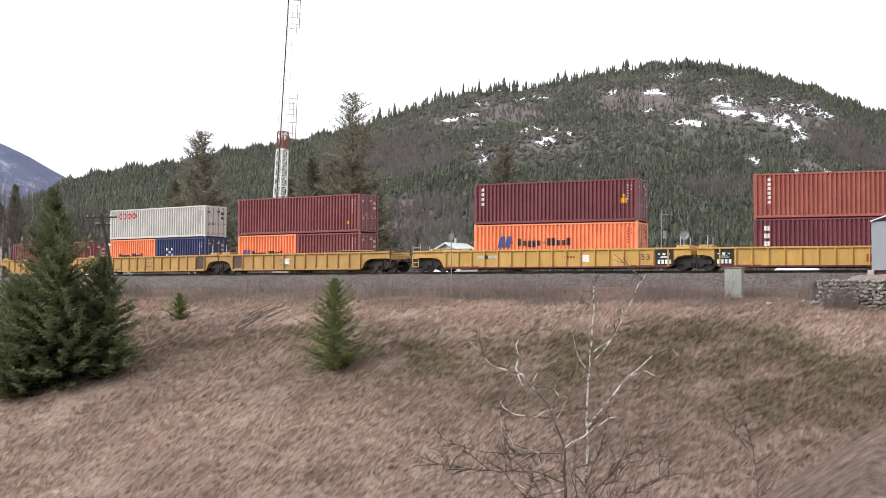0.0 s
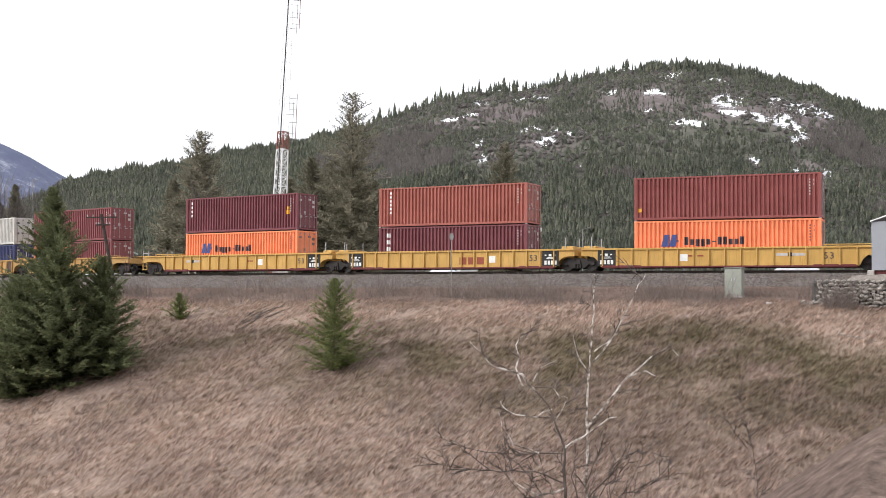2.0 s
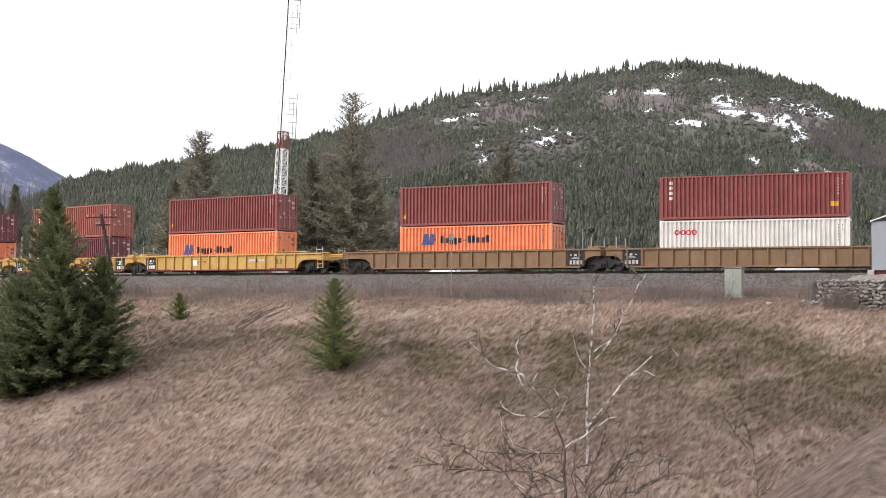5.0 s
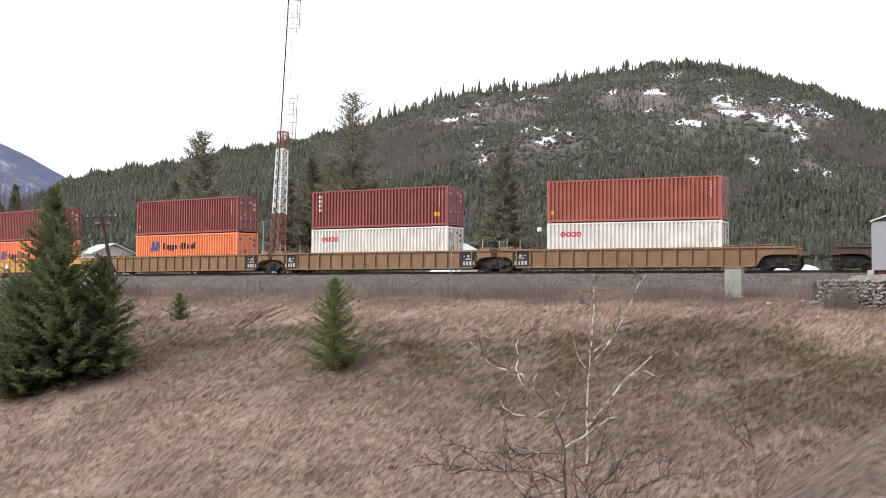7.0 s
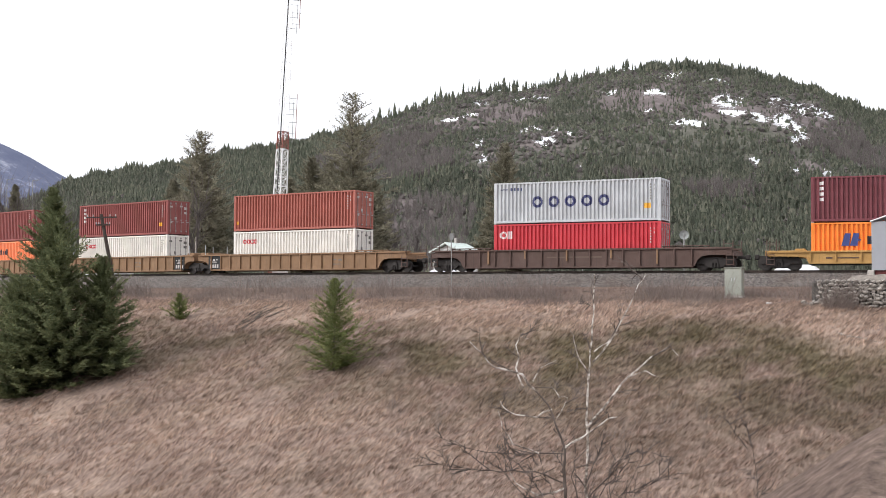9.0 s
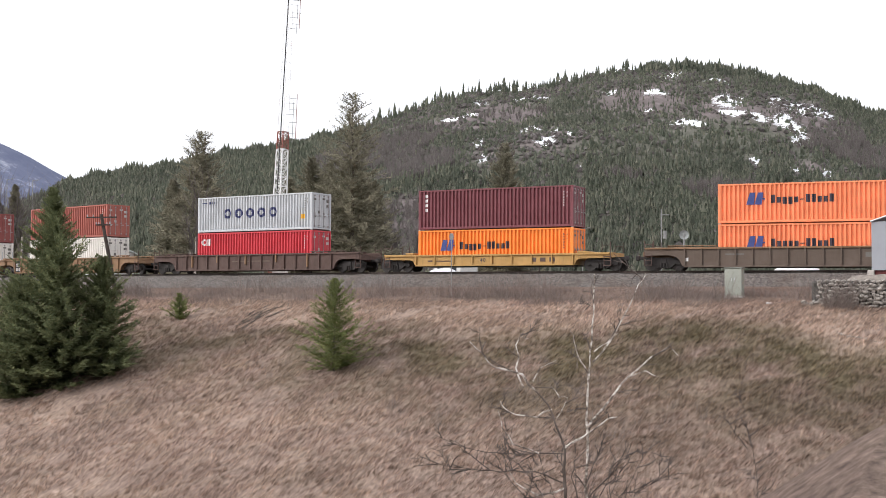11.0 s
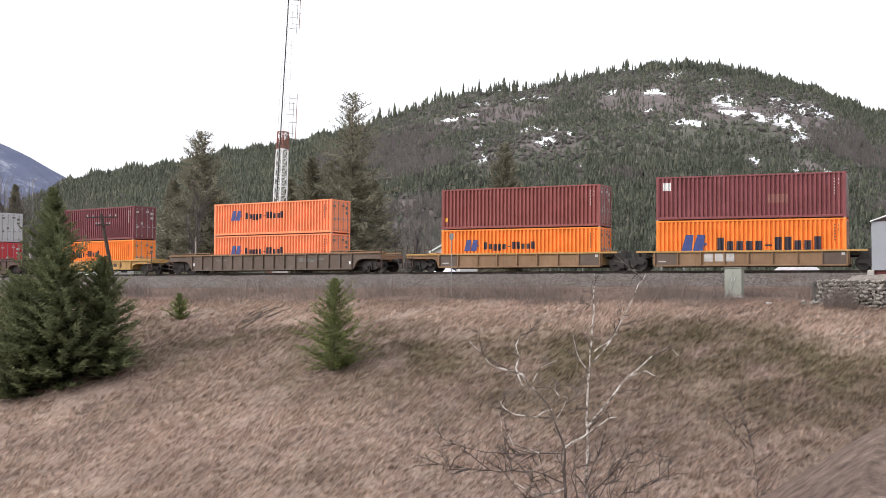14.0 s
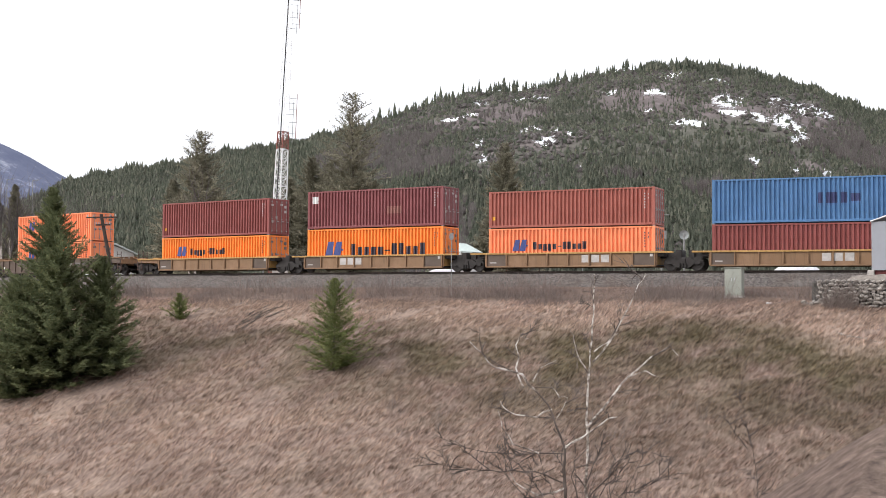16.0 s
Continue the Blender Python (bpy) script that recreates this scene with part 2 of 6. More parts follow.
def mesh_arrays(name, verts, faces, mat):
    """A mesh from numpy arrays: verts (n, 3), faces (m, 3 or 4)."""
    me = bpy.data.meshes.new(name)
    k = faces.shape[1]
    me.vertices.add(len(verts))
    me.vertices.foreach_set("co", np.ascontiguousarray(verts, np.float32).ravel())
    me.loops.add(faces.size)
    me.loops.foreach_set("vertex_index", np.ascontiguousarray(faces, np.int32).ravel())
    me.polygons.add(len(faces))
    me.polygons.foreach_set("loop_start", np.arange(0, faces.size, k, dtype=np.int32))
    me.polygons.foreach_set("loop_total", np.full(len(faces), k, np.int32))
    me.update(calc_edges=True)
    me.validate()
    me.materials.append(mat)
    return me


def part(name, data, mat, parent, label=""):
    """One mesh object under a thing or a part; data is a bmesh (freed) or a mesh."""
    if isinstance(data, bmesh.types.BMesh):
        me = bpy.data.meshes.new(name)
        data.normal_update()
        data.to_mesh(me)
        data.free()
        me.materials.append(mat)
    else:
        me = data
    ob = new(name, me)
    ob.parent = parent
    return tagged(ob, label) if label else ob


def empty(name, m=None):
    ob = new(name)
    ob.empty_display_size = 0.5
    if m is not None:
        ob.matrix_basis = m
    return ob


def box(bm, x0, x1, y0, y1, z0, z1, bevel=0.0):
    r = bmesh.ops.create_cube(bm, size=1.0, matrix=Matrix.Translation(((x0 + x1) / 2, (y0 + y1) / 2, (z0 + z1) / 2)) @ Matrix.Diagonal((x1 - x0, y1 - y0, z1 - z0, 1)))
    if bevel:
        es = list({e for v in r["verts"] for e in v.link_edges})
        bmesh.ops.bevel(bm, geom=es, offset=bevel, segments=1, affect="EDGES")
    return bm


def boxed(x0, x1, y0, y1, z0, z1, bevel=0.0):
    return box(bmesh.new(), x0, x1, y0, y1, z0, z1, bevel)


def rod(bm, a, b, r0, r1=None, sides=6):
    a, b = Vector(a), Vector(b)
    r1 = r0 if r1 is None else r1
    q = (b - a).to_track_quat("Z", "Y").to_matrix()
    rings = []
    for p, r in ((a, r0), (b, r1)):
        rings.append([bm.verts.new(p + q @ Vector((r * math.cos(t), r * math.sin(t), 0))) for t in [2 * math.pi * i / sides for i in range(sides)]])
    for i in range(sides):
        bm.faces.new((rings[0][i], rings[0][(i + 1) % sides], rings[1][(i + 1) % sides], rings[1][i]))
    bm.faces.new(rings[0][::-1])
    bm.faces.new(rings[1])
    return bm


def slab(outline, y0, y1):
    """A plate with the outline given as (x, z) points, from y0 to y1."""
    bm = bmesh.new()
    a = [bm.verts.new((x, y0, z)) for x, z in outline]
    b = [bm.verts.new((x, y1, z)) for x, z in outline]
    bm.faces.new(a)
    bm.faces.new(b[::-1])
    k = len(outline)
    for i in range(k):
        bm.faces.new((a[(i + 1) % k], a[i], b[i], b[(i + 1) % k]))
    bmesh.ops.recalc_face_normals(bm, faces=bm.faces)
    return bm


def bearing(deg, r):
    return r * math.sin(radians(deg)), r * math.cos(radians(deg))


# ---- the track: one circular curve, bulging towards the camera ----
CURVE = 0.004713
RADIUS = 1 / CURVE
NEAR_FACE = 80.0                # from the camera's side to the containers' near face, where the curve comes closest
CENTRE = (-15.42, NEAR_FACE + 1.219 + RADIUS)
RAIL_Z = 0.254
TRAIN_SHIFT = 15.10             # of the train along the curve at the start
# the bank follows an older, wider curve
LAND_CURVE = 0.0034043
LAND_RADIUS = 1 / LAND_CURVE
LAND_CENTRE = (0.0, 78.839 + LAND_RADIUS)


def on_track(s, lat=0.0, z=0.0):
    """Place and heading s metres along the track's centre line, lat metres towards the far side."""
    a = s * CURVE
    r = RADIUS - lat
    return CENTRE[0] + r * math.sin(a), CENTRE[1] - r * math.cos(a), z + RAIL_Z, math.degrees(a)


def on_bank(s, lat=0.0):
    """A place on the bank, s metres along it, lat metres beyond its line."""
    a = s * LAND_CURVE
    r = LAND_RADIUS - lat
    return LAND_CENTRE[0] + r * math.sin(a), LAND_CENTRE[1] - r * math.cos(a)


def track_pose(s, z=0.0, lat=0.0):
    x, y, zz, a = on_track(s, lat, z)
    return pose(x, y, zz, 0, 0, a)


# ---- the lie of the land ----
PROFILE_N = [-900, -60, -15, -11, -8, -5.5, -3.2, 3.2, 5.0, 9.0, 12.5, 17.0, 36.0, 42.0, 60.0]
PROFILE_Z = [-4.0, -3.0, -2.3, 0.28, 0.22, -0.9, -0.85, -0.85, -1.35, -1.9, -2.6, -4.3, -11.6, -12.6, -12.8]


def rough_field(x, y, seed, step, octaves=3):
    """Smooth value noise on the plane."""
    out = np.zeros_like(x, dtype=float)
    rng = np.random.RandomState(seed)
    table = rng.rand(257, 257)
    amp, tot = 1.0, 0.0
    for o in range(octaves):
        u, v = x / step * 2 ** o + 31.7 * o, y / step * 2 ** o + 17.3 * o
        i, j = np.floor(u).astype(int), np.floor(v).astype(int)
        fu, fv = u - i, v - j
        fu, fv = fu * fu * (3 - 2 * fu), fv * fv * (3 - 2 * fv)
        g = lambda a, b: table[a % 257, b % 257]
        out += amp * ((g(i, j) * (1 - fu) + g(i + 1, j) * fu) * (1 - fv) + (g(i, j + 1) * (1 - fu) + g(i + 1, j + 1) * fu) * fv - 0.5)
        tot += amp
        amp *= 0.5
    return out / tot


def ground_z(x, y):
    x, y = np.asarray(x, float), np.asarray(y, float)
    n = np.hypot(x - LAND_CENTRE[0], y - LAND_CENTRE[1]) - LAND_RADIUS
    z = np.interp(n, PROFILE_N, PROFILE_Z)
    for k in (-1.2, 1.2):                       # soften the breaks of the profile
        z = z + np.interp(n + k, PROFILE_N, PROFILE_Z)
    z = z / 3
    slope = np.clip((n - 6) / 6, 0, 1)
    z = z + slope * (rough_field(x, y, 5, 11.0) * 1.0 + rough_field(x, y, 6, 1.7) * 0.36)
    r = np.hypot(x, y)
    bank = -3.25 - 0.52 * np.maximum(0, r - 2.5)                                  # the near bank under the camera
    spur = -3.15 - 0.66 * np.maximum(0, -x - 0.7) - 0.9 * np.maximum(0, y - 16.5)  # its shoulder to the east
    spur = spur + 0.12 * rough_field(x, y, 9, 1.3)
    return np.maximum(np.maximum(z, bank), spur)


def graded(*pieces):
    out = []
    for a, b, k in pieces:
        out += list(np.linspace(a, b, k, endpoint=False))
    return np.array(out + [pieces[-1][1]])


def grid_mesh(name, gx, gy, zf, mat):
    X, Y = np.meshgrid(gx, gy)
    V = np.stack([X, Y, zf(X, Y)], -1).reshape(-1, 3)
    w = len(gx)
    i = (np.arange(len(gy) - 1)[:, None] * w + np.arange(w - 1)[None, :]).ravel()
    me = mesh_arrays(name, V, np.stack([i, i + 1, i + w + 1, i + w], 1), mat)
    me.polygons.foreach_set("use_smooth", [True] * len(me.polygons))
    return me


def ground():
    gx = graded((-4800, -400, 22), (-400, -130, 36), (-130, -75, 80), (-75, 6, 230), (6, 60, 50), (60, 400, 24), (400, 4800, 22))
    gy = graded((-4800, -200, 18), (-200, -5, 20), (-5, 36, 70), (36, 84, 170), (84, 150, 60), (150, 420, 30), (420, 4900, 26))
    tagged(new("ground", grid_mesh("ground", gx, gy, ground_z, M["ground"])), "sloping ground under dry brown winter grass", "ground", kind="structure")


ground()


def strip_mesh(name, section, s0, s1, step, mat, wobble=0.0):
    """A strip of a constant cross-section (lat, z), swept along the track."""
    ss = np.arange(s0, s1 + step, step)
    rng = np.random.RandomState(3)
    V, F = [], []
    k = len(section)
    for s in ss:
        for j, (lat, z) in enumerate(section):
            x, y, _, _ = on_track(s, lat)
            V.append((x, y, z + RAIL_Z + (rng.rand() - 0.5) * wobble))
    for i in range(len(ss) - 1):
        for j in range(k - 1):
            a = i * k + j
            F.append((a, a + k, a + k + 1, a + 1))
    return mesh_from(name, V, F, mat)


def trackbed():
    sec = [(-5.4, -1.9), (-3.6, -0.98), (-2.9, -0.55), (-2.2, -0.22), (-1.5, -0.19), (0, -0.2), (1.5, -0.19), (2.2, -0.22), (3.2, -0.8), (5.0, -1.9)]
    tagged(new("ballast_bed", strip_mesh("ballast_bed", sec, -330, 260, 0.6, M["ballast"], 0.07)), "grey crushed-stone railway ballast bed", "ballast", kind="structure")
    prof = [(-0.07, -0.16), (-0.07, -0.145), (-0.012, -0.12), (-0.012, -0.05), (-0.036, -0.045), (-0.036, 0), (0.036, 0), (0.036, -0.045), (0.012, -0.05), (0.012, -0.12), (0.07, -0.145), (0.07, -0.16)]
    for lat in (-0.755, 0.755):
        sec = [(lat + a, z) for a, z in prof]
        tagged(new("rail", strip_mesh("rail", sec, -330, 260, 2.0, M["rail"])), "worn steel rail on wooden ties", "rail", "rails of the track", kind="structure")
    V, F = [], []
    for i in range(1000):
        # rock fill; its dark colour carries the shade of the gaps between stones
        s = -320 + i * 0.56
        c = [on_track(s + a, b)[:2] for a, b in ((-0.11, -1.3), (0.11, -1.3), (0.11, 1.3), (-0.11, 1.3))]
        k = len(V)
        V += [(x, y, z + RAIL_Z) for z in (-0.34, -0.165) for x, y in c]
        F += [(k + 4, k + 5, k + 6, k + 7), (k, k + 1, k + 5, k + 4), (k + 1, k + 2, k + 6, k + 5), (k + 2, k + 3, k + 7, k + 6), (k + 3, k, k + 4, k + 7)]
    tagged(new("railway_ties", mesh_from("railway_ties", V, F, M["tie"])), "dark wooden ties under the rails", "railway ties", kind="stuff")


trackbed()

# ---- the mountains ----
HILL_BASE, HILL_RIDGE = 650.0, 1650.0
# humps of the skyline: bearing, half width (degrees), height as a slope seen from the eye
HUMPS = [(-46, 4.6, 0.030), (-41, 4.6, 0.040), (-36, 4.6, 0.0735), (-31, 4.6, 0.0704), (-26, 4.6, 0.0905), (-21, 4.6, 0.1098), (-16, 4.6, 0.1138), (-11, 4.6, 0.1179), (-6, 4.6, 0.109), (-1, 4.6, 0.074), (4, 4.6, 0.085), (10, 6, 0.06), (-18.4, 2.6, -0.0056), (-40.2, 2.2, 0.0095), (-35.4, 1.8, -0.006)]


def ridge_slope(az):
    out = 0.0
    for a, w, h in HUMPS:
        out = out + h * np.exp(-((az - a) / w) ** 2)
    return out + 0.0012 * np.sin(az * 4.3)


def hill_z(az, r):
    top = ridge_slope(az) * HILL_RIDGE
    q = np.clip((r - HILL_BASE) / (HILL_RIDGE - HILL_BASE), 0, None)
    rise = np.where(q <= 1, 0.72 * q + 0.28 * q * q * (3 - 2 * q), np.maximum(1 - 1.6 * (q - 1), -0.2))
    x, y = r * np.sin(np.radians(az)), r * np.cos(np.radians(az))
    lump = rough_field(x, y, 21, 190.0, 4) * 38 + rough_field(x, y, 22, 45.0, 2) * 9
    return -3.6 + top * rise + lump * np.clip(q * 4, 0, 1) * np.clip(1.25 - q, 0.05, 1)


# hollows that hold old snow: bearing, distance, half width in degrees, half depth in metres
UPPER_SNOW = ((-21.6, 1400, 0.38, 13), (-22.5, 1405, 0.4, 10), (-21.1, 1512, 0.25, 20), (-18.7, 1512, 0.8, 10), (-14.9, 1438, 0.3, 14), (-12.1, 1560, 0.6, 40),
              (-9.9, 1490, 0.6, 10), (-12.7, 1416, 0.5, 10), (-13.1, 1312, 0.2, 8), (-9.4, 1375, 0.6, 36), (-7.1, 1405, 0.45, 34), (-6.1, 1405, 0.9, 36), (-5.3, 1412, 0.5, 24))
LOWER_SNOW = ((-18.6, 1262, 0.55, 14), (-17.5, 1236, 0.45, 14), (-16.7, 1182, 0.2, 10), (-18.0, 1168, 0.5, 14), (-21.2, 1210, 0.25, 22), (-21.0, 1108, 0.22, 16), (-16.36, 1064, 0.12, 8),
              (-11.2, 1240, 0.7, 15), (-9.3, 1300, 0.5, 18), (-8.0, 1282, 0.35, 14), (-6.9, 1280, 0.42, 32), (-6.3, 1240, 0.32, 36), (-8.2, 1096, 0.35, 14), (-6.35, 1074, 0.2, 8), (-5.0, 1088, 0.2, 13))
SNOW = UPPER_SNOW + LOWER_SNOW
# open ground without closed forest: bearing, half width in degrees, distance, half depth, how open
CLEARINGS = ((-20.8, 2.6, 1390, 80, 0.95), (-18.2, 2.2, 1180, 45, 0.75), (-18.3, 2.4, 1550, 40, 0.9), (-13.2, 2.8, 1380, 120, 0.72), (-9.5, 1.8, 1340, 85, 0.85),
             (-6.4, 1.7, 1345, 100, 0.95), (-24.6, 1.4, 940, 45, 0.85), (-5.6, 1.4, 1100, 30, 0.6), (-20.9, 0.8, 1130, 50, 0.5), (-24.2, 1.4, 1500, 30, 0.7))


def hill_material():
    n = Nodes("hillside_ground", 0.95, 0, 0.1)
    geo = n.add("ShaderNodeSeparateXYZ", Vector=n.coord.outputs["Object"])
    x, y = geo.outputs["X"], geo.outputs["Y"]
    far = n.math("SQRT", n.math("ADD", n.math("MULTIPLY", x, x), n.math("MULTIPLY", y, y)))
    az = n.math("MULTIPLY", n.math("ARCTAN2", x, y), 57.29578)

    def spot(a, wa, d, wd):
        u = n.math("DIVIDE", n.math("SUBTRACT", az, a), wa)
        v = n.math("DIVIDE", n.math("SUBTRACT", far, d), wd)
        return n.math("SQRT", n.math("ADD", n.math("MULTIPLY", u, u), n.math("MULTIPLY", v, v)))

    open_ground = 0.0
    for a, wa, d, wd, deep in CLEARINGS:
        open_ground = n.math("MAXIMUM", open_ground, n.level(spot(a, wa, d, wd), 1.6, 0.4, 0.0, deep))
    patchy = n.noise(0.02, 5, 0.65)
    open_ground = n.level(n.math("ADD", open_ground, n.math("MULTIPLY", n.math("SUBTRACT", patchy, 0.5), 1.2)), 0.1, 0.6)
    litter = n.ramp(n.noise(0.05, 6, 0.7), [(0.34, (0.085, 0.088, 0.070)), (0.55, (0.125, 0.122, 0.100)), (0.72, (0.165, 0.15, 0.132))])
    bare = n.ramp(n.noise(0.035, 6, 0.7), [(0.34, (0.112, 0.098, 0.092)), (0.52, (0.158, 0.132, 0.130)), (0.68, (0.22, 0.184, 0.182))])
    col = n.mix(open_ground, litter, bare)
    # old snow lies in broken patches in the hollows of the upper slopes
    fine = n.math("ADD", n.math("MULTIPLY", n.noise(0.2, 6, 0.8, (1, 1, 1.6)), 0.75), n.math("MULTIPLY", n.noise(0.02, 3, 0.5), 0.25))
    best = 0.0
    for a, d, wa, wd in SNOW:
        best = n.math("MAXIMUM", best, n.level(spot(a, wa * 1.1, d, wd * 1.2), 1.8, 0.3, 0.0, 0.32))
    snow = n.level(n.math("ADD", fine, best), 0.675, 0.70)
    return n.done(n.mix(snow, col, (0.8, 0.81, 0.84)), n.noise(0.08, 5), 0.5, 2.0)


M["hill"] = hill_material()


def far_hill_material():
    n = Nodes("haze_blue_mountain", 0.95, 0, 0.1)
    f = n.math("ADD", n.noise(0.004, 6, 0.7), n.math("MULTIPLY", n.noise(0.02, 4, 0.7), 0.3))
    # the blue of distance haze is put into the ground and snow colours
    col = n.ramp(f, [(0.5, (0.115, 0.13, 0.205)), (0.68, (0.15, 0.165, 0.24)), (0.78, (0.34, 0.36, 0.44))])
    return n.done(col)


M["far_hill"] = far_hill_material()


def polar_mesh(name, azs, rs, zf, mat):
    A, R = np.meshgrid(azs, rs)
    Z = zf(A, R)
    V = np.stack([R * np.sin(np.radians(A)), R * np.cos(np.radians(A)), Z], -1).reshape(-1, 3)
    w = len(azs)
    i = (np.arange(len(rs) - 1)[:, None] * w + np.arange(w - 1)[None, :]).ravel()
    me = mesh_arrays(name, V, np.stack([i, i + 1, i + w + 1, i + w], 1), mat)
    me.polygons.foreach_set("use_smooth", [True] * len(me.polygons))
    return me


def mountains():
    tagged(new("forested_hill", polar_mesh("forested_hill", np.linspace(-75, 40, 300), np.linspace(HILL_BASE - 30, 2300, 110), hill_z, M["hill"])),
           "forested mountain slope with old snow patches", "mountain", kind="structure")

    def far_z(az, r):
        q = np.clip((r - 3300) / 1100, 0, None)
        h = 4400 * (0.131 * np.exp(-np.abs((az + 46.7) / 10.6) ** 2.04))
        x, y = r * np.sin(np.radians(az)), r * np.cos(np.radians(az))
        return -4 + h * np.where(q < 1, q, 2 - q) + rough_field(x, y, 41, 420, 4) * 55 * np.clip(q, 0, 1)

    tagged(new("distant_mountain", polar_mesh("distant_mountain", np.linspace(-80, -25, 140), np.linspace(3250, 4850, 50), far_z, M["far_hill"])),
           "distant mountain in a haze-blue colour, streaked with snow", "mountain", kind="structure")


mountains()


def conifer_cloud(name, pts, heights, widths, mat, tiers, sides, label, seed, ragged=0.65):
    """Many small far conifers as one mesh: stacked ragged skirts on a spike."""
    rng = np.random.RandomState(seed)
    n = len(pts)
    base = 0
    allv, allf = [], []
    for t in range(tiers):
        lo = 0.06 + 0.80 * t / tiers
        hi = min(1.0, lo + 2.3 / tiers) if t < tiers - 1 else 1.0
        rad = (1 - lo) ** 0.66
        ang = rng.rand(n)[:, None] * 6.28 + np.arange(sides)[None, :] * 6.283 / sides
        rr = widths[:, None] * rad * (1 - ragged + 2.2 * ragged * rng.rand(n, sides))
        rr = rr * np.where(np.arange(sides)[None, :] % 2 == 0, 1.15, 0.5)
        zz = heights[:, None] * (lo + (rng.rand(n, sides) - 0.5) * 0.09)
        ring = np.stack([pts[:, 0:1] + rr * np.cos(ang), pts[:, 1:2] + rr * np.sin(ang), pts[:, 2:3] + zz], -1)
        apex = np.stack([pts[:, 0] + (rng.rand(n) - 0.5) * widths * 0.15, pts[:, 1], pts[:, 2] + heights * hi], -1)[:, None, :]
        v = np.concatenate([ring, apex], 1)
        k = sides + 1
        b = (np.arange(n) * k)[:, None] + base
        for j in range(sides):
            allf.append(np.stack([b[:, 0] + j, b[:, 0] + (j + 1) % sides, b[:, 0] + sides], 1))
        allv.append(v.reshape(-1, 3))
        base += n * k
    me = mesh_arrays(name, np.concatenate(allv), np.concatenate(allf), mat)
    me.polygons.foreach_set("use_smooth", [True] * len(me.polygons))
    return tagged(new(name, me), *label, kind="stuff")


def forest():
    rng = np.random.RandomState(12)
    n = 96000
    az = -50 + 58 * rng.rand(n)
    r = np.sqrt(rng.rand(n) * (1700 ** 2 - 640 ** 2) + 640 ** 2)
    x, y = r * np.sin(np.radians(az)), r * np.cos(np.radians(az))
    cover = rough_field(x, y, 33, 170, 3) + 0.5 * rough_field(x, y, 34, 50, 2)
    q = (r - HILL_BASE) / (HILL_RIDGE - HILL_BASE)
    # open ground: clearings, the crest, and the snowy hollows
    bald = np.zeros(n)
    for a, wa, d, wd, deep in CLEARINGS:
        bald = np.maximum(bald, deep * np.exp(-((az - a) / (1.15 * wa)) ** 2 - ((r - d + 12) / (wd * 1.2 + 15)) ** 2))
    drift = np.zeros(n)
    for a, d, wa, wd in SNOW:
        drift = np.maximum(drift, np.exp(-((az - a) / (1.25 * wa)) ** 2 - ((r - d + 28) / (wd + 42)) ** 2))
    keep = rng.rand(n) < np.clip(np.where(q < 0.42, 0.95, 0.82) + cover * 1.6 - 1.2 * bald, 0.17, 1)
    keep &= rng.rand(n) > 0.95 * np.clip(drift * 1.3, 0, 1)
    crest = (r > 1520) & (az < -13.5) & (az > -27)
    keep &= ~(crest & (rng.rand(n) < 0.8))
    brushy = np.exp(-((az + 23.6) / 2.6) ** 2) * (q < 0.7)
    keep |= (az < -28) & (rng.rand(n) < 0.9) & (r < 1600)
    bare = (az > -29) & (rough_field(x, y, 35, 120, 2) + 0.26 * brushy > 0.13) & (q < 0.75) & (rng.rand(n) < 0.6) & (keep | (rng.rand(n) < 0.35 * brushy))
    keep &= ~bare
    P = np.stack([x, y, hill_z(az, r)], -1)
    h = (4.5 + 7.0 * rng.rand(n) + 4 * (rng.rand(n) < 0.08)) * np.where(az < -28, 1.2, 1.0)
    h = h * np.where((r > 1560) & (az >= -13.5), 1.45 - 0.035 * np.clip(az + 13, 0, 14), 1.0)
    h = h * (1 - 0.25 * np.clip(bald, 0, 1) * ~crest) * np.where(crest, 0.7 + 1.1 * rng.rand(n) ** 2, 1.0)
    h = h * np.where(q < 0.42, 0.9, np.where(r > 1560, 0.95, 0.68))
    w = h * (0.105 + 0.10 * rng.rand(n)) * np.where(crest, 0.85, 1.0)
    low = keep & (r < 1050)
    high = keep & (r >= 1050)
    conifer_cloud("hillside_forest", P[low], h[low], w[low], M["far_fir"], 5, 6, ("dark green conifer forest on the lower mountain slope", "forest"), 5)
    conifer_cloud("upper_forest", P[high], h[high], w[high], M["far_fir"], 3, 5, ("thinner conifer forest on the upper mountain slope", "forest"), 6)
    m = 34000
    az2 = -48 + 54 * rng.rand(m)
    r2 = np.sqrt(rng.rand(m) * (1700 ** 2 - 640 ** 2) + 640 ** 2)
    P2 = np.stack([r2 * np.sin(np.radians(az2)), r2 * np.cos(np.radians(az2)), hill_z(az2, r2) - 0.3], -1)
    open_ground = rough_field(P2[:, 0], P2[:, 1], 61, 110, 3) + 0.25 * (rng.rand(m) - 0.5) > 0.12
    P2, az2, r2 = P2[~open_ground], az2[~open_ground], r2[~open_ground]
    m = len(P2)
    green = rng.rand(m) < 0.55
    h2 = 1.6 + 3.4 * rng.rand(m)
    conifer_cloud("hillside_saplings", P2[green], h2[green], h2[green] * 0.55, M["far_fir"], 2, 5, ("low young conifers scattered over the slope", "saplings"), 7)
    conifer_cloud("hillside_brush", P2[~green], h2[~green], h2[~green] * 0.8, M["bare_far"], 2, 5, ("grey-brown brush scattered over the slope", "brush"), 8)
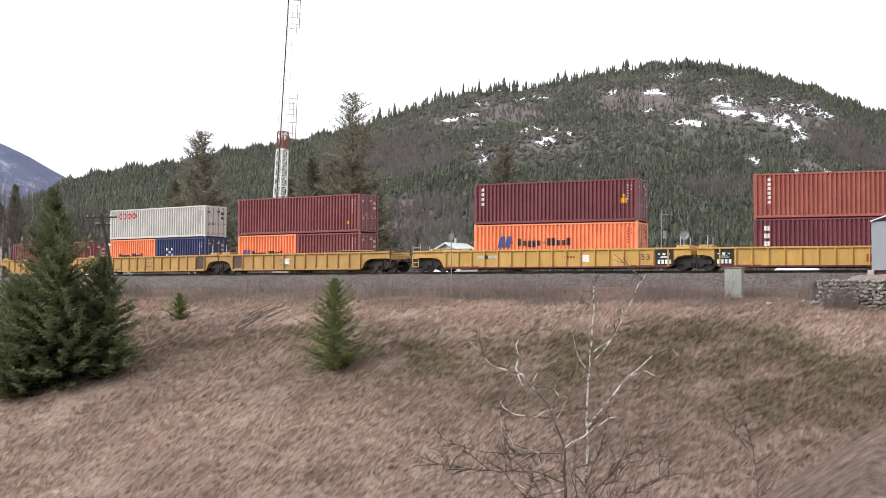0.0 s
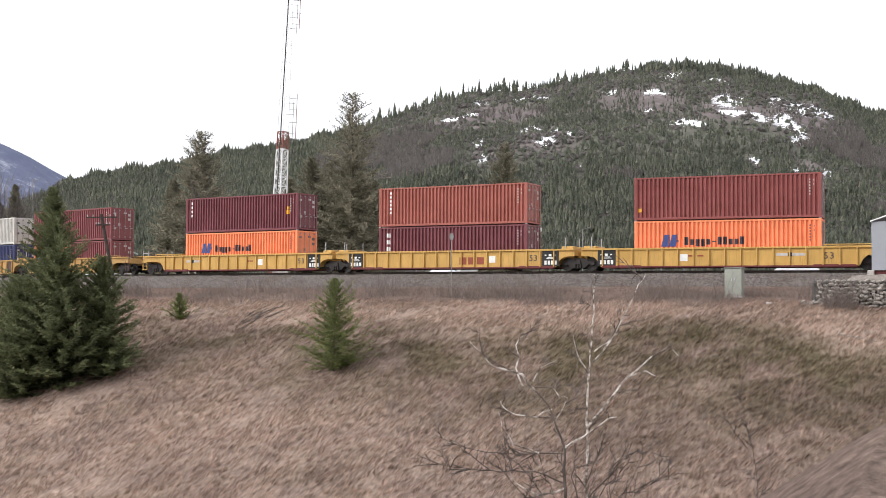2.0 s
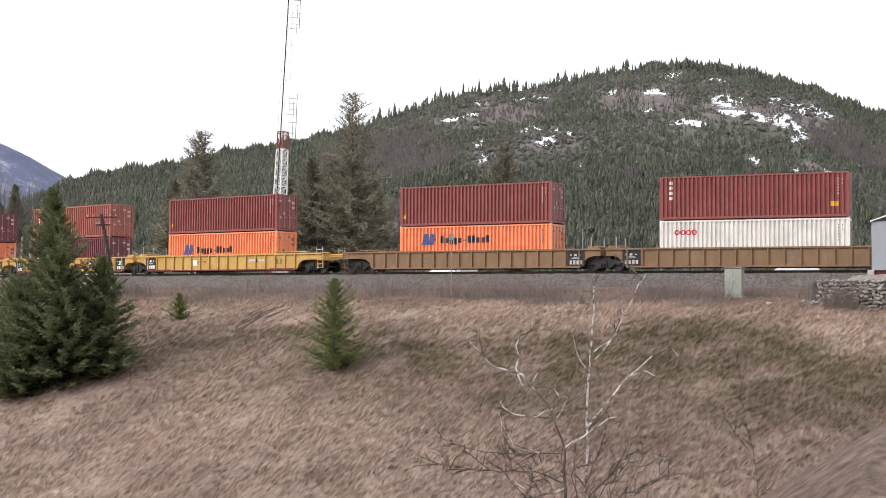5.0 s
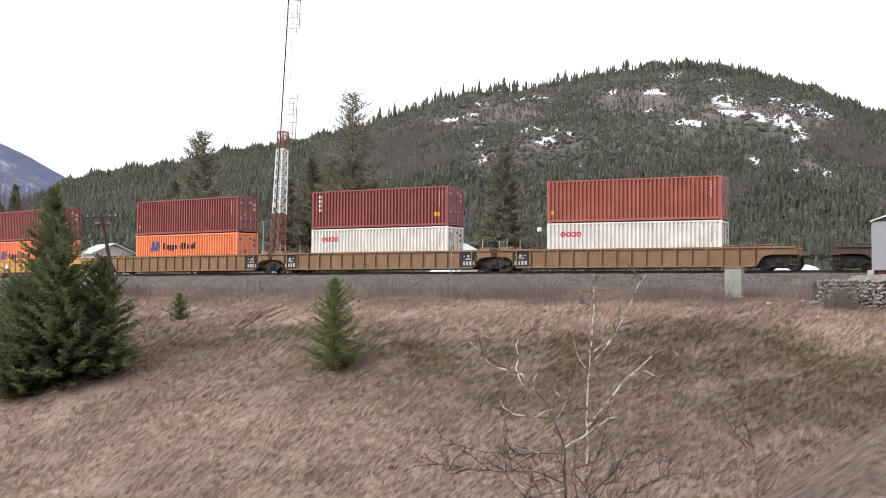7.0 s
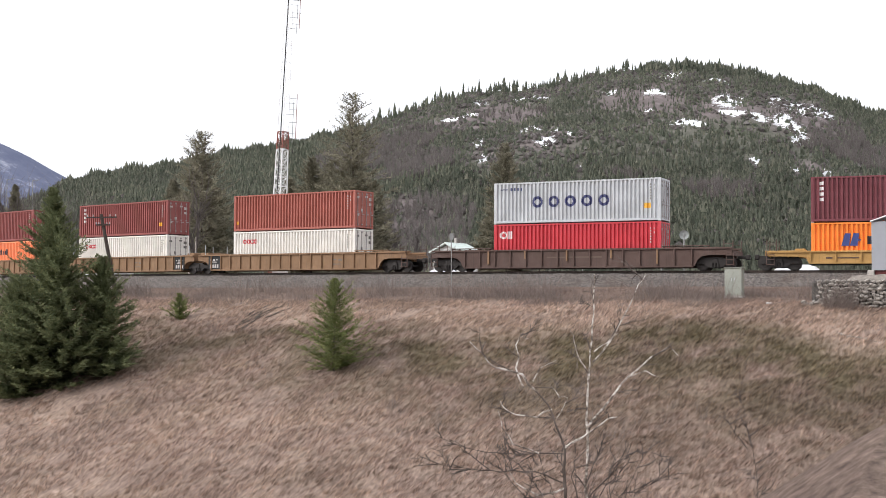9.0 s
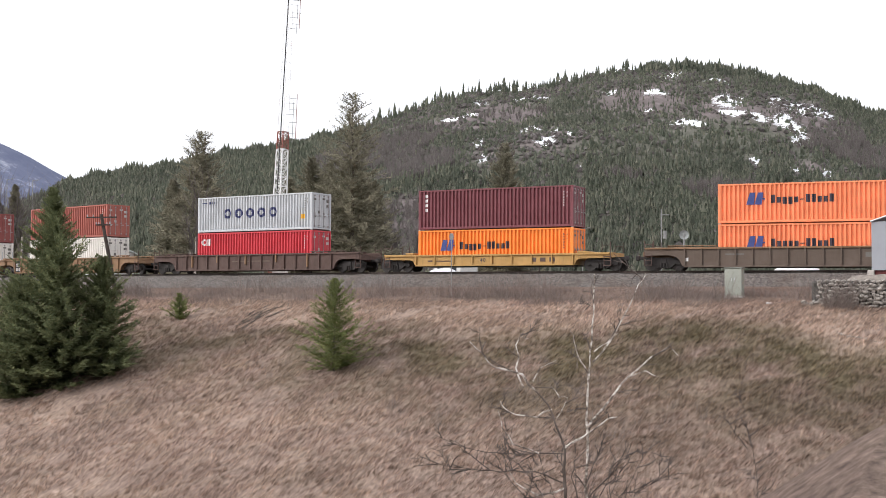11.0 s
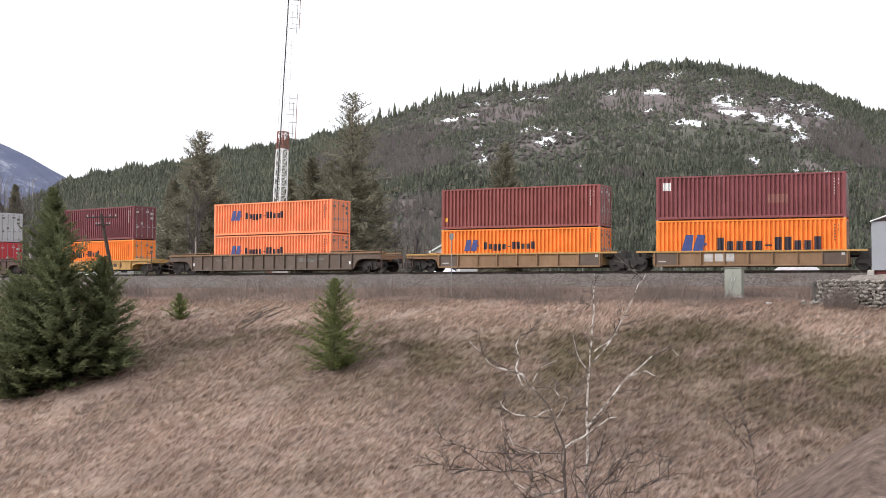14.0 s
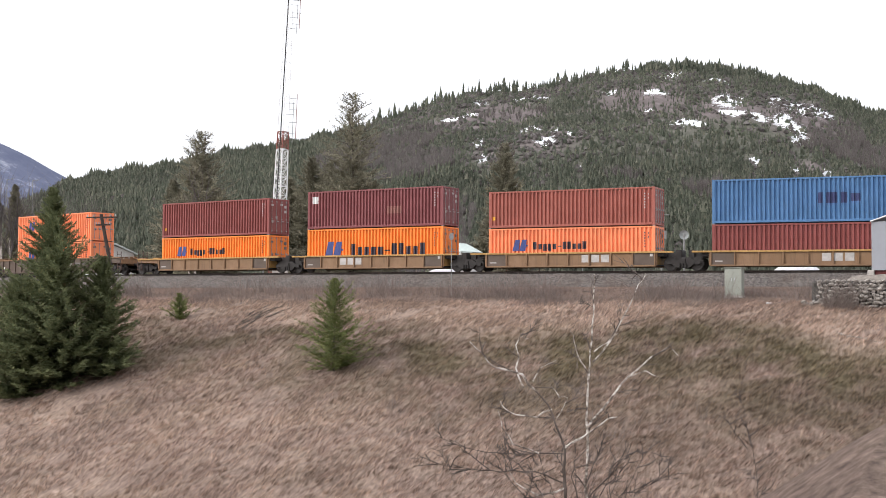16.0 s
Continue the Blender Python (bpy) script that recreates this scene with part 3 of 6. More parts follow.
    # bare deciduous trees: many upright slivers each
    B = P[bare]
    k = 14
    m = len(B)
    hh = (8 + 6 * rng.rand(m))[:, None]
    off = (rng.rand(m, k, 2) - 0.5) * 5.0
    lean = (rng.rand(m, k, 2) - 0.5) * 5.0
    z0 = rng.rand(m, k) * 0.35
    z1 = 0.55 + 0.45 * rng.rand(m, k)
    a = np.stack([B[:, None, 0] + off[..., 0] * 0.25, B[:, None, 1] + off[..., 1] * 0.25, B[:, None, 2] + hh * z0], -1)
    c = np.stack([B[:, None, 0] + off[..., 0] + lean[..., 0] * 0.4, B[:, None, 1] + off[..., 1], B[:, None, 2] + hh * z1], -1)
    d = a + np.array([0.45, 0.0, 0.15])
    V = np.stack([a, d, c], 2).reshape(-1, 3)
    tagged(new("bare_hillside_trees", mesh_arrays("bare_hillside_trees", V, np.arange(len(V)).reshape(-1, 3), M["bare_far"])), "grey leafless trees among the hillside conifers", "bare trees", kind="stuff")


forest()

# ---- the double-stack train ----
LONG, SHORT, WIDE = 12.192, 6.058, 2.438
HC, STD = 2.896, 2.591
WELL_FLOOR = 0.444
cache = {}


def corrugation(length, pitch=0.283, depth=0.125, margin=0.16):
    """Break points (x, recess) of a container wall's trapezoid profile."""
    pts = [(0.0, 0.012), (margin, 0.012)]
    n = int((length - 2 * margin) / pitch)
    p = (length - 2 * margin) / n
    for i in range(n):
        x = margin + i * p
        pts += [(x + 0.20 * p, 0.012), (x + 0.36 * p, depth), (x + 0.66 * p, depth), (x + 0.82 * p, 0.012)]
    pts += [(length - margin, 0.012), (length, 0.012)]
    return pts


def profile_at(pts, x):
    return float(np.interp(x, [p[0] for p in pts], [p[1] for p in pts]))


def corrugated(pts, z0, z1, turn=0):
    """A corrugated sheet in the x-z plane that faces -y at y = 0."""
    bm = bmesh.new()
    low = [bm.verts.new((x, d, z0)) for x, d in pts]
    top = [bm.verts.new((x, d, z1)) for x, d in pts]
    for i in range(len(pts) - 1):
        bm.faces.new((low[i], low[i + 1], top[i + 1], top[i]))
    return bm


def decal(pts, blocks, lift=0.005):
    """Painted bars on a corrugated wall: (x0, x1, z0, z1) each, following its folds."""
    bm = bmesh.new()
    for x0, x1, z0, z1 in blocks:
        xs = [x0] + [x for x, _ in pts if x0 < x < x1] + [x1]
        lo = [bm.verts.new((x, profile_at(pts, x) - lift, z0)) for x in xs]
        hi = [bm.verts.new((x, profile_at(pts, x) - lift, z1)) for x in xs]
        for i in range(len(xs) - 1):
            bm.faces.new((lo[i], lo[i + 1], hi[i + 1], hi[i]))
    return bm


def word(x, z, cap, widths, shape):
    """A row of plain bars that stands for a painted name. shape: T tall, x low, d with a tail, - a dash."""
    out = []
    for w, c in zip(widths, shape):
        b0, b1 = {"T": (0, 1), "x": (0, 0.7), "d": (-0.12, 0.7), "-": (0.3, 0.45)}[c]
        w *= cap
        out.append((x, x + w, z + b0 * cap, z + b1 * cap))
        x += w + 0.13 * cap
    return out


def line_name(x, z, cap):
    """A row of plain upright bars as long as the shipping line's painted name."""
    out = []
    for c in "TxddxaTTxxT":
        lo, hi = {"T": (0, 1), "x": (0, 0.72), "d": (-0.2, 0.72), "a": (0.32, 0.45)}[c]
        out.append((x, x + 0.5 * cap, z + lo * cap, z + hi * cap))
        x += 0.70 * cap
    return out


def disc_ring(x, z, size, bar=0.24):
    """A round ring of the size given, cut into narrow upright strips."""
    out = []
    n = 14
    for k in range(n):
        u0, u1 = -1 + 2 * k / n, -1 + 2 * (k + 1) / n
        m = (u0 + u1) / 2
        hi = math.sqrt(max(0.0, 1 - m * m))
        inner = 1 - 2 * bar
        lo = math.sqrt(inner * inner - m * m) if abs(m) < inner else 0.0
        xa, xb = x + size * (u0 + 1) / 2, x + size * (u1 + 1) / 2
        mid = z + size / 2
        if lo:
            out += [(xa, xb, mid + lo * size / 2, mid + hi * size / 2), (xa, xb, mid - hi * size / 2, mid - lo * size / 2)]
        else:
            out.append((xa, xb, mid - hi * size / 2, mid + hi * size / 2))
    return out


def slanted(pts, x, z, w, h):
    """A leaning sail-like emblem in two halves."""
    bm = bmesh.new()
    for k0, k1 in ((0.0, 0.45), (0.49, 0.94)):
        for lo, hi in ((0.0, 0.5), (0.5, 1.0)):
            a0, a1 = x + w * k0 + 0.22 * w * lo, x + w * k1 + 0.10 * w * lo
            b0, b1 = x + w * k0 + 0.22 * w * hi, x + w * k1 + 0.10 * w * hi
            q = [(a0, z + h * lo), (a1, z + h * lo), (b1, z + h * hi), (b0, z + h * hi)]
            bm.faces.new([bm.verts.new((px, 0.006, pz)) for px, pz in q])
    box(bm, x + w * 0.9, x + w * 1.12, 0.005, 0.008, z + h * 0.40, z + h * 0.52)
    return bm


def container_parts(length, height, colour):
    key = (length, height, colour)
    if key in cache:
        return cache[key]
    mat = M[colour]
    pts = corrugation(length)
    out = []

    def keep(name, bm, m=None, where=None):
        me = bpy.data.meshes.new(name)
        bm.normal_update()
        bm.to_mesh(me)
        bm.free()
        me.materials.append(m or mat)
        out.append((name, me, where or Matrix()))
        return me

    h2, w = length / 2, WIDE / 2
    side = keep("side_panel", corrugated(pts, 0.16, height - 0.11), None, pose(-h2, -w, 0))
    out.append(("side_panel", side, pose(h2, w, 0, 0, 0, 180)))
    roof = bmesh.new()
    prev = None
    nr = int(length / 0.3)
    for i in range(nr * 2 + 1):
        x = -h2 + 0.06 + (length - 0.12) * i / (nr * 2)
        z = height - 0.03 - (0.02 if i % 2 else 0)
        row = [roof.verts.new((x, -w + 0.04, z)), roof.verts.new((x, w - 0.04, z))]
        if prev:
            roof.faces.new((prev[0], row[0], row[1], prev[1]))
        prev = row
    keep("roof", roof)
    keep("floor", boxed(-h2 + 0.1, h2 - 0.1, -w + 0.06, w - 0.06, 0.10, 0.15))
    ends = corrugation(WIDE, 0.25, 0.05, 0.12)
    keep("front_wall", corrugated(ends, 0.16, height - 0.1), None, pose(-h2, w, 0, 0, 0, -90))
    post = keep("corner_post", boxed(-0.08, 0.08, -0.075, 0.075, 0.1, height - 0.1, 0.012), None, pose(-h2 + 0.08, -w + 0.075, 0))
    for sx, sy in ((-1, 1), (1, -1), (1, 1)):
        out.append(("corner_post", post, pose(sx * (h2 - 0.08), sy * (w - 0.075), 0)))
    top = keep("top_rail", boxed(-h2 + 0.17, h2 - 0.17, -0.035, 0.035, -0.055, 0.055, 0.01), None, pose(0, -w + 0.035, height - 0.06))
    out.append(("top_rail", top, pose(0, w - 0.035, height - 0.06)))
    low = keep("bottom_rail", boxed(-h2 + 0.17, h2 - 0.17, -0.04, 0.04, -0.08, 0.08, 0.012), None, pose(0, -w + 0.04, 0.09))
    out.append(("bottom_rail", low, pose(0, w - 0.04, 0.09)))
    header = keep("end_header", boxed(-0.06, 0.06, -w + 0.15, w - 0.15, -0.06, 0.06, 0.01), None, pose(h2 - 0.07, 0, height - 0.07))
    for sx, z in ((-1, height - 0.07), (-1, 0.09), (1, 0.09)):
        out.append(("end_header", header, pose(sx * (h2 - 0.07), 0, z)))
    cast = keep("corner_casting", boxed(-0.09, 0.09, -0.083, 0.083, -0.06, 0.06, 0.01), None, pose(-h2 + 0.087, -w + 0.080, 0.058))
    for sx in (-1, 1):
        for sy in (-1, 1):
            for z in (0.058, height - 0.058):
                if (sx, sy, z) != (-1, -1, 0.058):
                    out.append(("corner_casting", cast, pose(sx * (h2 - 0.087), sy * (w - 0.080), z)))
    leaf = bmesh.new()
    box(leaf, -0.025, 0.025, -0.53, 0.53, 0.17, height - 0.14, 0.008)
    for k in range(4):
        z = 0.3 + (height - 0.75) * k / 3.0
        box(leaf, 0.02, 0.045, -0.47, 0.47, z, z + 0.2, 0.01)
    door = keep("door", leaf, None, pose(h2 - 0.075, -0.536, 0))
    out.append(("door", door, pose(h2 - 0.075, 0.536, 0)))
    bar = bmesh.new()
    rod(bar, (0, 0, 0.14), (0, 0, height - 0.12), 0.021, None, 6)
    for z in (0.25, height * 0.42, height - 0.3):
        box(bar, -0.02, 0.035, -0.06, 0.06, z, z + 0.09)
    box(bar, 0.0, 0.04, -0.02, 0.26, 1.05, 1.11)
    lock = keep("lock_rod", bar, M["lock_steel"], pose(h2 - 0.012, -0.86, 0))
    for y in (-0.3, 0.3, 0.86):
        out.append(("lock_rod", lock, pose(h2 - 0.012, y, 0)))
    cache[key] = out
    return out


def container(colour, height, marks, label, length=LONG):
    """A shipping container; the origin lies in the middle of its floor."""
    c = empty("shipping_container")
    for name, me, m in container_parts(length, height, colour):
        ob = part(name, me, None, c)
        ob.matrix_basis = m
    pts = corrugation(length)
    at = pose(-length / 2, -WIDE / 2, 0)
    for kind, name, mat, args in marks:
        if kind == "bars":
            for sign in args:
                part(name, decal(pts, sign if isinstance(sign, list) else [sign]), M[mat], c).matrix_basis = at
            continue
        elif kind == "code":
            tagged(part(name, decal(pts, args), M[mat], c), kind="stuff").matrix_basis = at
            continue
        elif kind == "emblem":
            bm = slanted(pts, *args)
        else:
            for y0, y1, z0, z1 in args:
                part(name, boxed(0.0, 0.004, y0, y1, z0, z1), M[mat], c).matrix_basis = pose(length / 2 - 0.022, 0, 0)
            continue
        part(name, bm, M[mat], c).matrix_basis = at
    return tagged(c, label, "shipping container", "containers on the train")


def serial(height, mat="mark_white", length=LONG):
    """Code and weights at the upper corner by the doors, too small to read."""
    x = length - 0.75
    mat = "mark_pale" if mat == "mark_white" else mat
    b = [(x, x + 0.08, height - 0.5 - 0.19 * k, height - 0.40 - 0.19 * k) for k in range(6)]
    b += [(x + 0.26, x + 0.31, height - 0.55 - 0.26 * k, height - 0.43 - 0.26 * k) for k in range(2)]
    return ("code", "code_marking", mat, b)


def door_marks(height, mat="mark_white"):
    r = [(-0.95, -0.66, height - 0.6, height - 0.45), (0.14, 0.46, height - 0.52, height - 0.38), (0.62, 0.95, height - 0.72, height - 0.5), (0.62, 0.95, height - 1.1, height - 0.9), (-0.9, -0.68, 0.95, 1.15), (-0.42, -0.2, height - 1.6, height - 1.4)]
    mat = "mark_pale" if mat == "mark_white" else mat
    return ("door", "door_marking", mat, r)


def liner(height, below=1.7, cap=0.52, x=1.83, size=1.05, xt=3.4):
    """Emblem and name of a shipping line as plain shapes."""
    z = height - below
    return [("emblem", "emblem", "mark_blue", (x, z - 0.10, size, size * 0.76)), ("bars", "name_marking", "mark_dark", line_name(xt, z, cap))]


def upright(x, height, cap, count, mat="mark_white", top=0.25):
    """A name written downwards, as a column of bars."""
    out = []
    for k in range(count):
        z = height - top - (k + 1) * cap * 1.05
        out.append((x + cap * 0.1, x + cap * 0.85, z + cap * 0.2, z + cap * 0.85))
    return ("bars", "name_marking", mat, out)


# ---- well cars ----


WHEELSETS = []


def wheelset(parent, x):
    w = part("wheelset", rod(bmesh.new(), (0, -0.85, 0), (0, 0.85, 0), 0.08, None, 10), M["steel"], parent)
    w.matrix_basis = pose(x, 0, 0.46)
    WHEELSETS.append((w, x))
    bm = bmesh.new()
    rod(bm, (0, -0.07, 0), (0, 0.06, 0), 0.46, 0.45, 20)
    rod(bm, (0, 0.05, 0), (0, 0.075, 0), 0.49, 0.49, 20)
    rod(bm, (0, -0.10, 0), (0, -0.06, 0), 0.14, 0.16, 12)
    me = None
    for sgn in (-1, 1):
        if me is None:
            ob = part("wheel", bm, M["wheel"], w)
            me = ob.data
        else:
            ob = part("wheel", me, None, w)
        ob.matrix_basis = pose(0, sgn * 0.755, 0, 0, 0, 0 if sgn < 0 else 180)


def truck_parts(parent, x, wheelbase=1.78):
    """A two-axle truck with cast side frames, springs and bolster."""
    b = part("truck", boxed(-0.2, 0.2, -1.15, 1.15, 0.45, 0.78, 0.03), M["steel"], parent)
    b.matrix_basis = pose(x, 0, 0)
    k = wheelbase / 2
    o = [(-k - 0.3, 0.42), (-k - 0.3, 0.62), (-k + 0.1, 0.68), (-0.45, 0.88), (0.45, 0.88), (k - 0.1, 0.68), (k + 0.3, 0.62), (k + 0.3, 0.42), (k + 0.06, 0.40), (k - 0.12, 0.46), (0.5, 0.22), (0.28, 0.17), (-0.28, 0.17), (-0.5, 0.22), (-k + 0.12, 0.46), (-k - 0.06, 0.40)]
    fr = slab(o, -0.07, 0.07)
    me = None
    for sgn in (-1, 1):
        ob = part("side_frame", fr if me is None else me, M["steel"], b)
        me = ob.data
        ob.matrix_basis = pose(0, sgn * 1.0, 0)
    for sgn in (-1, 1):
        sp = bmesh.new()
        for dx in (-0.2, 0.0, 0.2):
            rod(sp, (dx, 0, 0.2), (dx, 0, 0.5), 0.07, None, 8)
        part("spring_nest", sp, M["steel"], b).matrix_basis = pose(0, sgn * 1.12, 0)
    for sx in (-k, k):
        wheelset(parent, x + sx)


def side_outline(hw, ends, arch, z0, z1):
    """Outline of a car side (x, z); each end either runs over the truck as an arch or slopes up short."""
    def half(end):
        tip = 9.75 - 8.3 + hw if end == "joint" else 10.9 - 8.3 + hw
        if arch:
            return [(hw, z0), (hw + 0.12, z0 + 0.05), (hw + 0.3, z0 + 0.42), (hw + 0.55, z0 + 0.66), (hw + 1.0, z0 + 0.76), (tip, z0 + 0.76), (tip, z1 - 0.12), (tip - 0.5, z1)]
        if end == "joint":
            return [(hw, z0), (hw + 0.10, z0 + 0.05), (hw + 0.10, z1)]
        return [(hw, z0), (hw + 0.08, z0 + 0.05), (hw + 0.22, z1 - 0.40), (hw + 0.5, z1 - 0.32), (tip, z1 - 0.28), (tip, z1)]
    r, l = half(ends[1]), half(ends[0])
    return r + [(-x, z) for x, z in l[::-1]]


def well_car(colour, hw, ends, arch, trucks, ribs, label, z0=0.246, z1=1.467, end_colour=None, low_red=False, extras=()):
    """An articulated or single well car. hw: half the straight well; ends: joint or coupler at each side; trucks: x of each truck it carries."""
    car = empty("well_car")
    mat = M[colour]
    emat = M[end_colour or colour]
    side = None
    w = 1.50
    for sgn in (-1, 1):
        ob = part("side_plate", slab(side_outline(hw, ends, arch, z0, z1), -0.025, 0.025) if side is None else side, mat, car)
        side = ob.data
        ob.matrix_basis = pose(0, sgn * (w - 0.1), 0)
    xs = [9.75 - 8.3 + hw if e == "joint" else 10.9 - 8.3 + hw for e in ends]
    if not arch:
        xs = [hw + 1.2 if e == "joint" else x for e, x in zip(ends, xs)]
    chord = foot = None
    for sgn in (-1, 1):
        ob = part("top_chord", boxed(-xs[0], xs[1], -0.11, 0.11, z1 - 0.06, z1 + 0.06, 0.012) if chord is None else chord, emat, car)
        chord = ob.data
        ob.matrix_basis = pose(0, sgn * (w - 0.08), 0)
        ob = part("bottom_chord", boxed(-hw, hw, -0.08, 0.08, z0 - 0.05, z0 + 0.06, 0.012) if foot is None else foot, M["sill_red"] if low_red else mat, car)
        foot = ob.data
        ob.matrix_basis = pose(0, sgn * (w - 0.07), 0)
    rib = None
    for i in range(ribs):
        x = -hw + 0.05 + (2 * hw - 0.1) * i / (ribs - 1)
        for sgn in (-1, 1):
            ob = part("rib", boxed(-0.045, 0.045, -0.10, 0.10, z0 + 0.06, z1 - 0.06, 0.008) if rib is None else rib, mat, car)
            rib = ob.data
            ob.matrix_basis = pose(x, sgn * (w - 0.055), 0)
    part("well_floor", boxed(-hw, hw, -1.34, 1.34, 0.36, 0.42), M["steel"], car)
    for sgn, e in ((-1, ends[0]), (1, ends[1])):
        part("bulkhead", boxed(-0.04, 0.04, -1.35, 1.35, 0.42, z1 - 0.1), emat, car).matrix_basis = pose(sgn * (hw + 0.02), 0, 0)
        if e == "joint":
            L = (9.75 - 8.3) if arch else 1.45
            bm = bmesh.new()
            if arch:
                box(bm, 0.35, L, -1.36, 1.36, z1 - 0.45, z1 + 0.02, 0.03)
                box(bm, 0.45, L - 0.12, -1.30, 1.30, z1 + 0.02, z1 + 0.24, 0.05)
                box(bm, L - 0.15, L + 0.08, -0.4, 0.4, 0.8, z1 - 0.1, 0.03)
            else:
                box(bm, 0.0, L, -0.45, 0.45, 0.85, 1.25, 0.03)
                box(bm, 0.1, 0.6, -1.3, 1.3, z1 - 0.3, z1 - 0.02, 0.03)
                box(bm, L - 0.3, L + 0.1, -0.6, 0.6, 0.8, 1.4, 0.04)
            part("end_casting", bm, emat if arch else M["steel"], car).matrix_basis = pose(sgn * hw, 0, 0, 0, 0, 0 if sgn > 0 else 180)
            if arch:
                for y in (-1.33, 1.33):
                    part("guide_post", rod(bmesh.new(), (sgn * (hw + 0.75), y, z1), (sgn * (hw + 0.75), y, z1 + 0.85), 0.035, None, 6), M["zinc"], car)
        else:
            L = 10.9 - 8.3
            bm = bmesh.new()
            box(bm, 0.0, L, -0.32, 0.32, 0.80, 1.18, 0.02)
            box(bm, 0.15, L + 0.15, -1.34, 1.34, 1.18, 1.26, 0.01)
            box(bm, L, L + 0.14, -1.40, 1.40, 0.92, 1.22, 0.02)
            box(bm, 0.25, 0.9, -1.34, 1.34, 1.26, max(z1 - 0.02, 1.38), 0.03)
            part("end_platform", bm, emat, car).matrix_basis = pose(sgn * hw, 0, 0, 0, 0, 0 if sgn > 0 else 180)
            if arch:
                for y in (-1.32, 1.32):
                    wk = bmesh.new()
                    box(wk, -2.1, 1.1, -0.2, 0.2, z1 + 0.13, z1 + 0.19, 0.01)
                    for dx in (-2.0, -1.2, -0.4, 0.4, 1.0):
                        box(wk, dx, dx + 0.06, -0.15, 0.15, z1 + 0.04, z1 + 0.13)
                    part("walkway", wk, emat, car).matrix_basis = pose(sgn * hw, y, 0, 0, 0, 0 if sgn > 0 else 180)
            cp = bmesh.new()
            box(cp, L + 0.1, L + 0.72, -0.1, 0.1, 0.78, 0.98, 0.03)
            box(cp, L + 0.62, L + 0.92, -0.17, 0.17, 0.70, 1.05, 0.05)
            part("coupler", cp, M["steel"], car).matrix_basis = pose(sgn * hw, 0, 0, 0, 0, 0 if sgn > 0 else 180)
            rail = None
            for y in (-1.38, 1.38):
                hb = bmesh.new()
                for dx in (L - 0.55, L + 0.05):
                    rod(hb, (dx, 0, 1.2), (dx, 0, 2.0), 0.028, None, 6)
                rod(hb, (L - 0.55, 0, 1.75), (L + 0.05, 0, 1.75), 0.024, None, 6)
                part("handrail", hb, M["zinc" if low_red else "brown"], car).matrix_basis = pose(sgn * hw, y, 0) @ pose(0, 0, 0, 0, 0, 0 if sgn > 0 else 180)
                st = bmesh.new()
                for dx in (L - 0.42, L + 0.06):
                    box(st, dx, dx + 0.04, -0.05, 0.05, 0.32, 1.2)
                for z in (0.34, 0.66, 0.96):
                    box(st, L - 0.42, L + 0.1, -0.1, 0.06, z, z + 0.045)
                part("step", st, emat if low_red else M["brown"], car).matrix_basis = pose(sgn * hw, y, 0) @ pose(0, 0, 0, 0, 0, 0 if sgn > 0 else 180)
    for x in trucks:
        truck_parts(car, x)
    for name, m, boxes in extras:
        for x0, x1, a, b, out in boxes:
            part(name, boxed(x0, x1, -w + 0.062 - out, -w + 0.076, a, b), M[m], car)
    return tagged(car, label, "well car", "well cars of the train")


def bar_text(x, z, cap, widths, shape):
    return [(a, b, c, d, 0.004) for a, b, c, d in word(x, z, cap, widths, shape)]


def figures(car, text, x, z, cap, mat):
    """Painted figures that can be read, on the near side of a car."""
    for i, sign in enumerate(text):
        cu = bpy.data.curves.new("figure", "FONT")
        cu.body, cu.size, cu.extrude = sign, cap * 1.4, 0.003
        tmp = bpy.data.objects.new("figure", cu)
        me = tmp.to_mesh().copy()
        bpy.data.objects.remove(tmp)
        me.materials.clear()
        me.materials.append(M[mat])
        ob = part("figure", me, None, car)
        ob.matrix_basis = pose(x + i * cap * 0.86, -1.445, z, 90, 0, 0)


def black_panel(x0, x1, mark="mark_white"):
    """Black end panel with small white lines and a row of bars for the number."""
    t = [(x0 + 0.2, x0 + 0.32, 1.06, 1.14, 0.012), (x0 + 0.5, x0 + 0.7, 1.02, 1.17, 0.012), (x0 + 0.86, x0 + 1.0, 1.06, 1.14, 0.012), (x0 + 0.4, x0 + 0.85, 0.92, 0.96, 0.012), (x0 + 0.3, x0 + 0.95, 0.84, 0.88, 0.012)]
    t += [(x0 + 0.17 + 0.25 * k, x0 + 0.34 + 0.25 * k, 0.44, 0.72, 0.012) for k in range(4)]
    return [("end_panel", "black", [(x0, x1, 0.34, 1.42, 0.006)]), ("panel_marking", mark, t)]


def tall_name(x, z, mat):
    return ("name_marking", mat, [(x + 0.7 * k, x + 0.7 * k + 0.56, z, z + 0.52, 0.004) for k in range(3)])


def notices(x):
    return ("notice", "mark_white", [(x, x + 0.5, 0.62, 1.1, 0.004)])


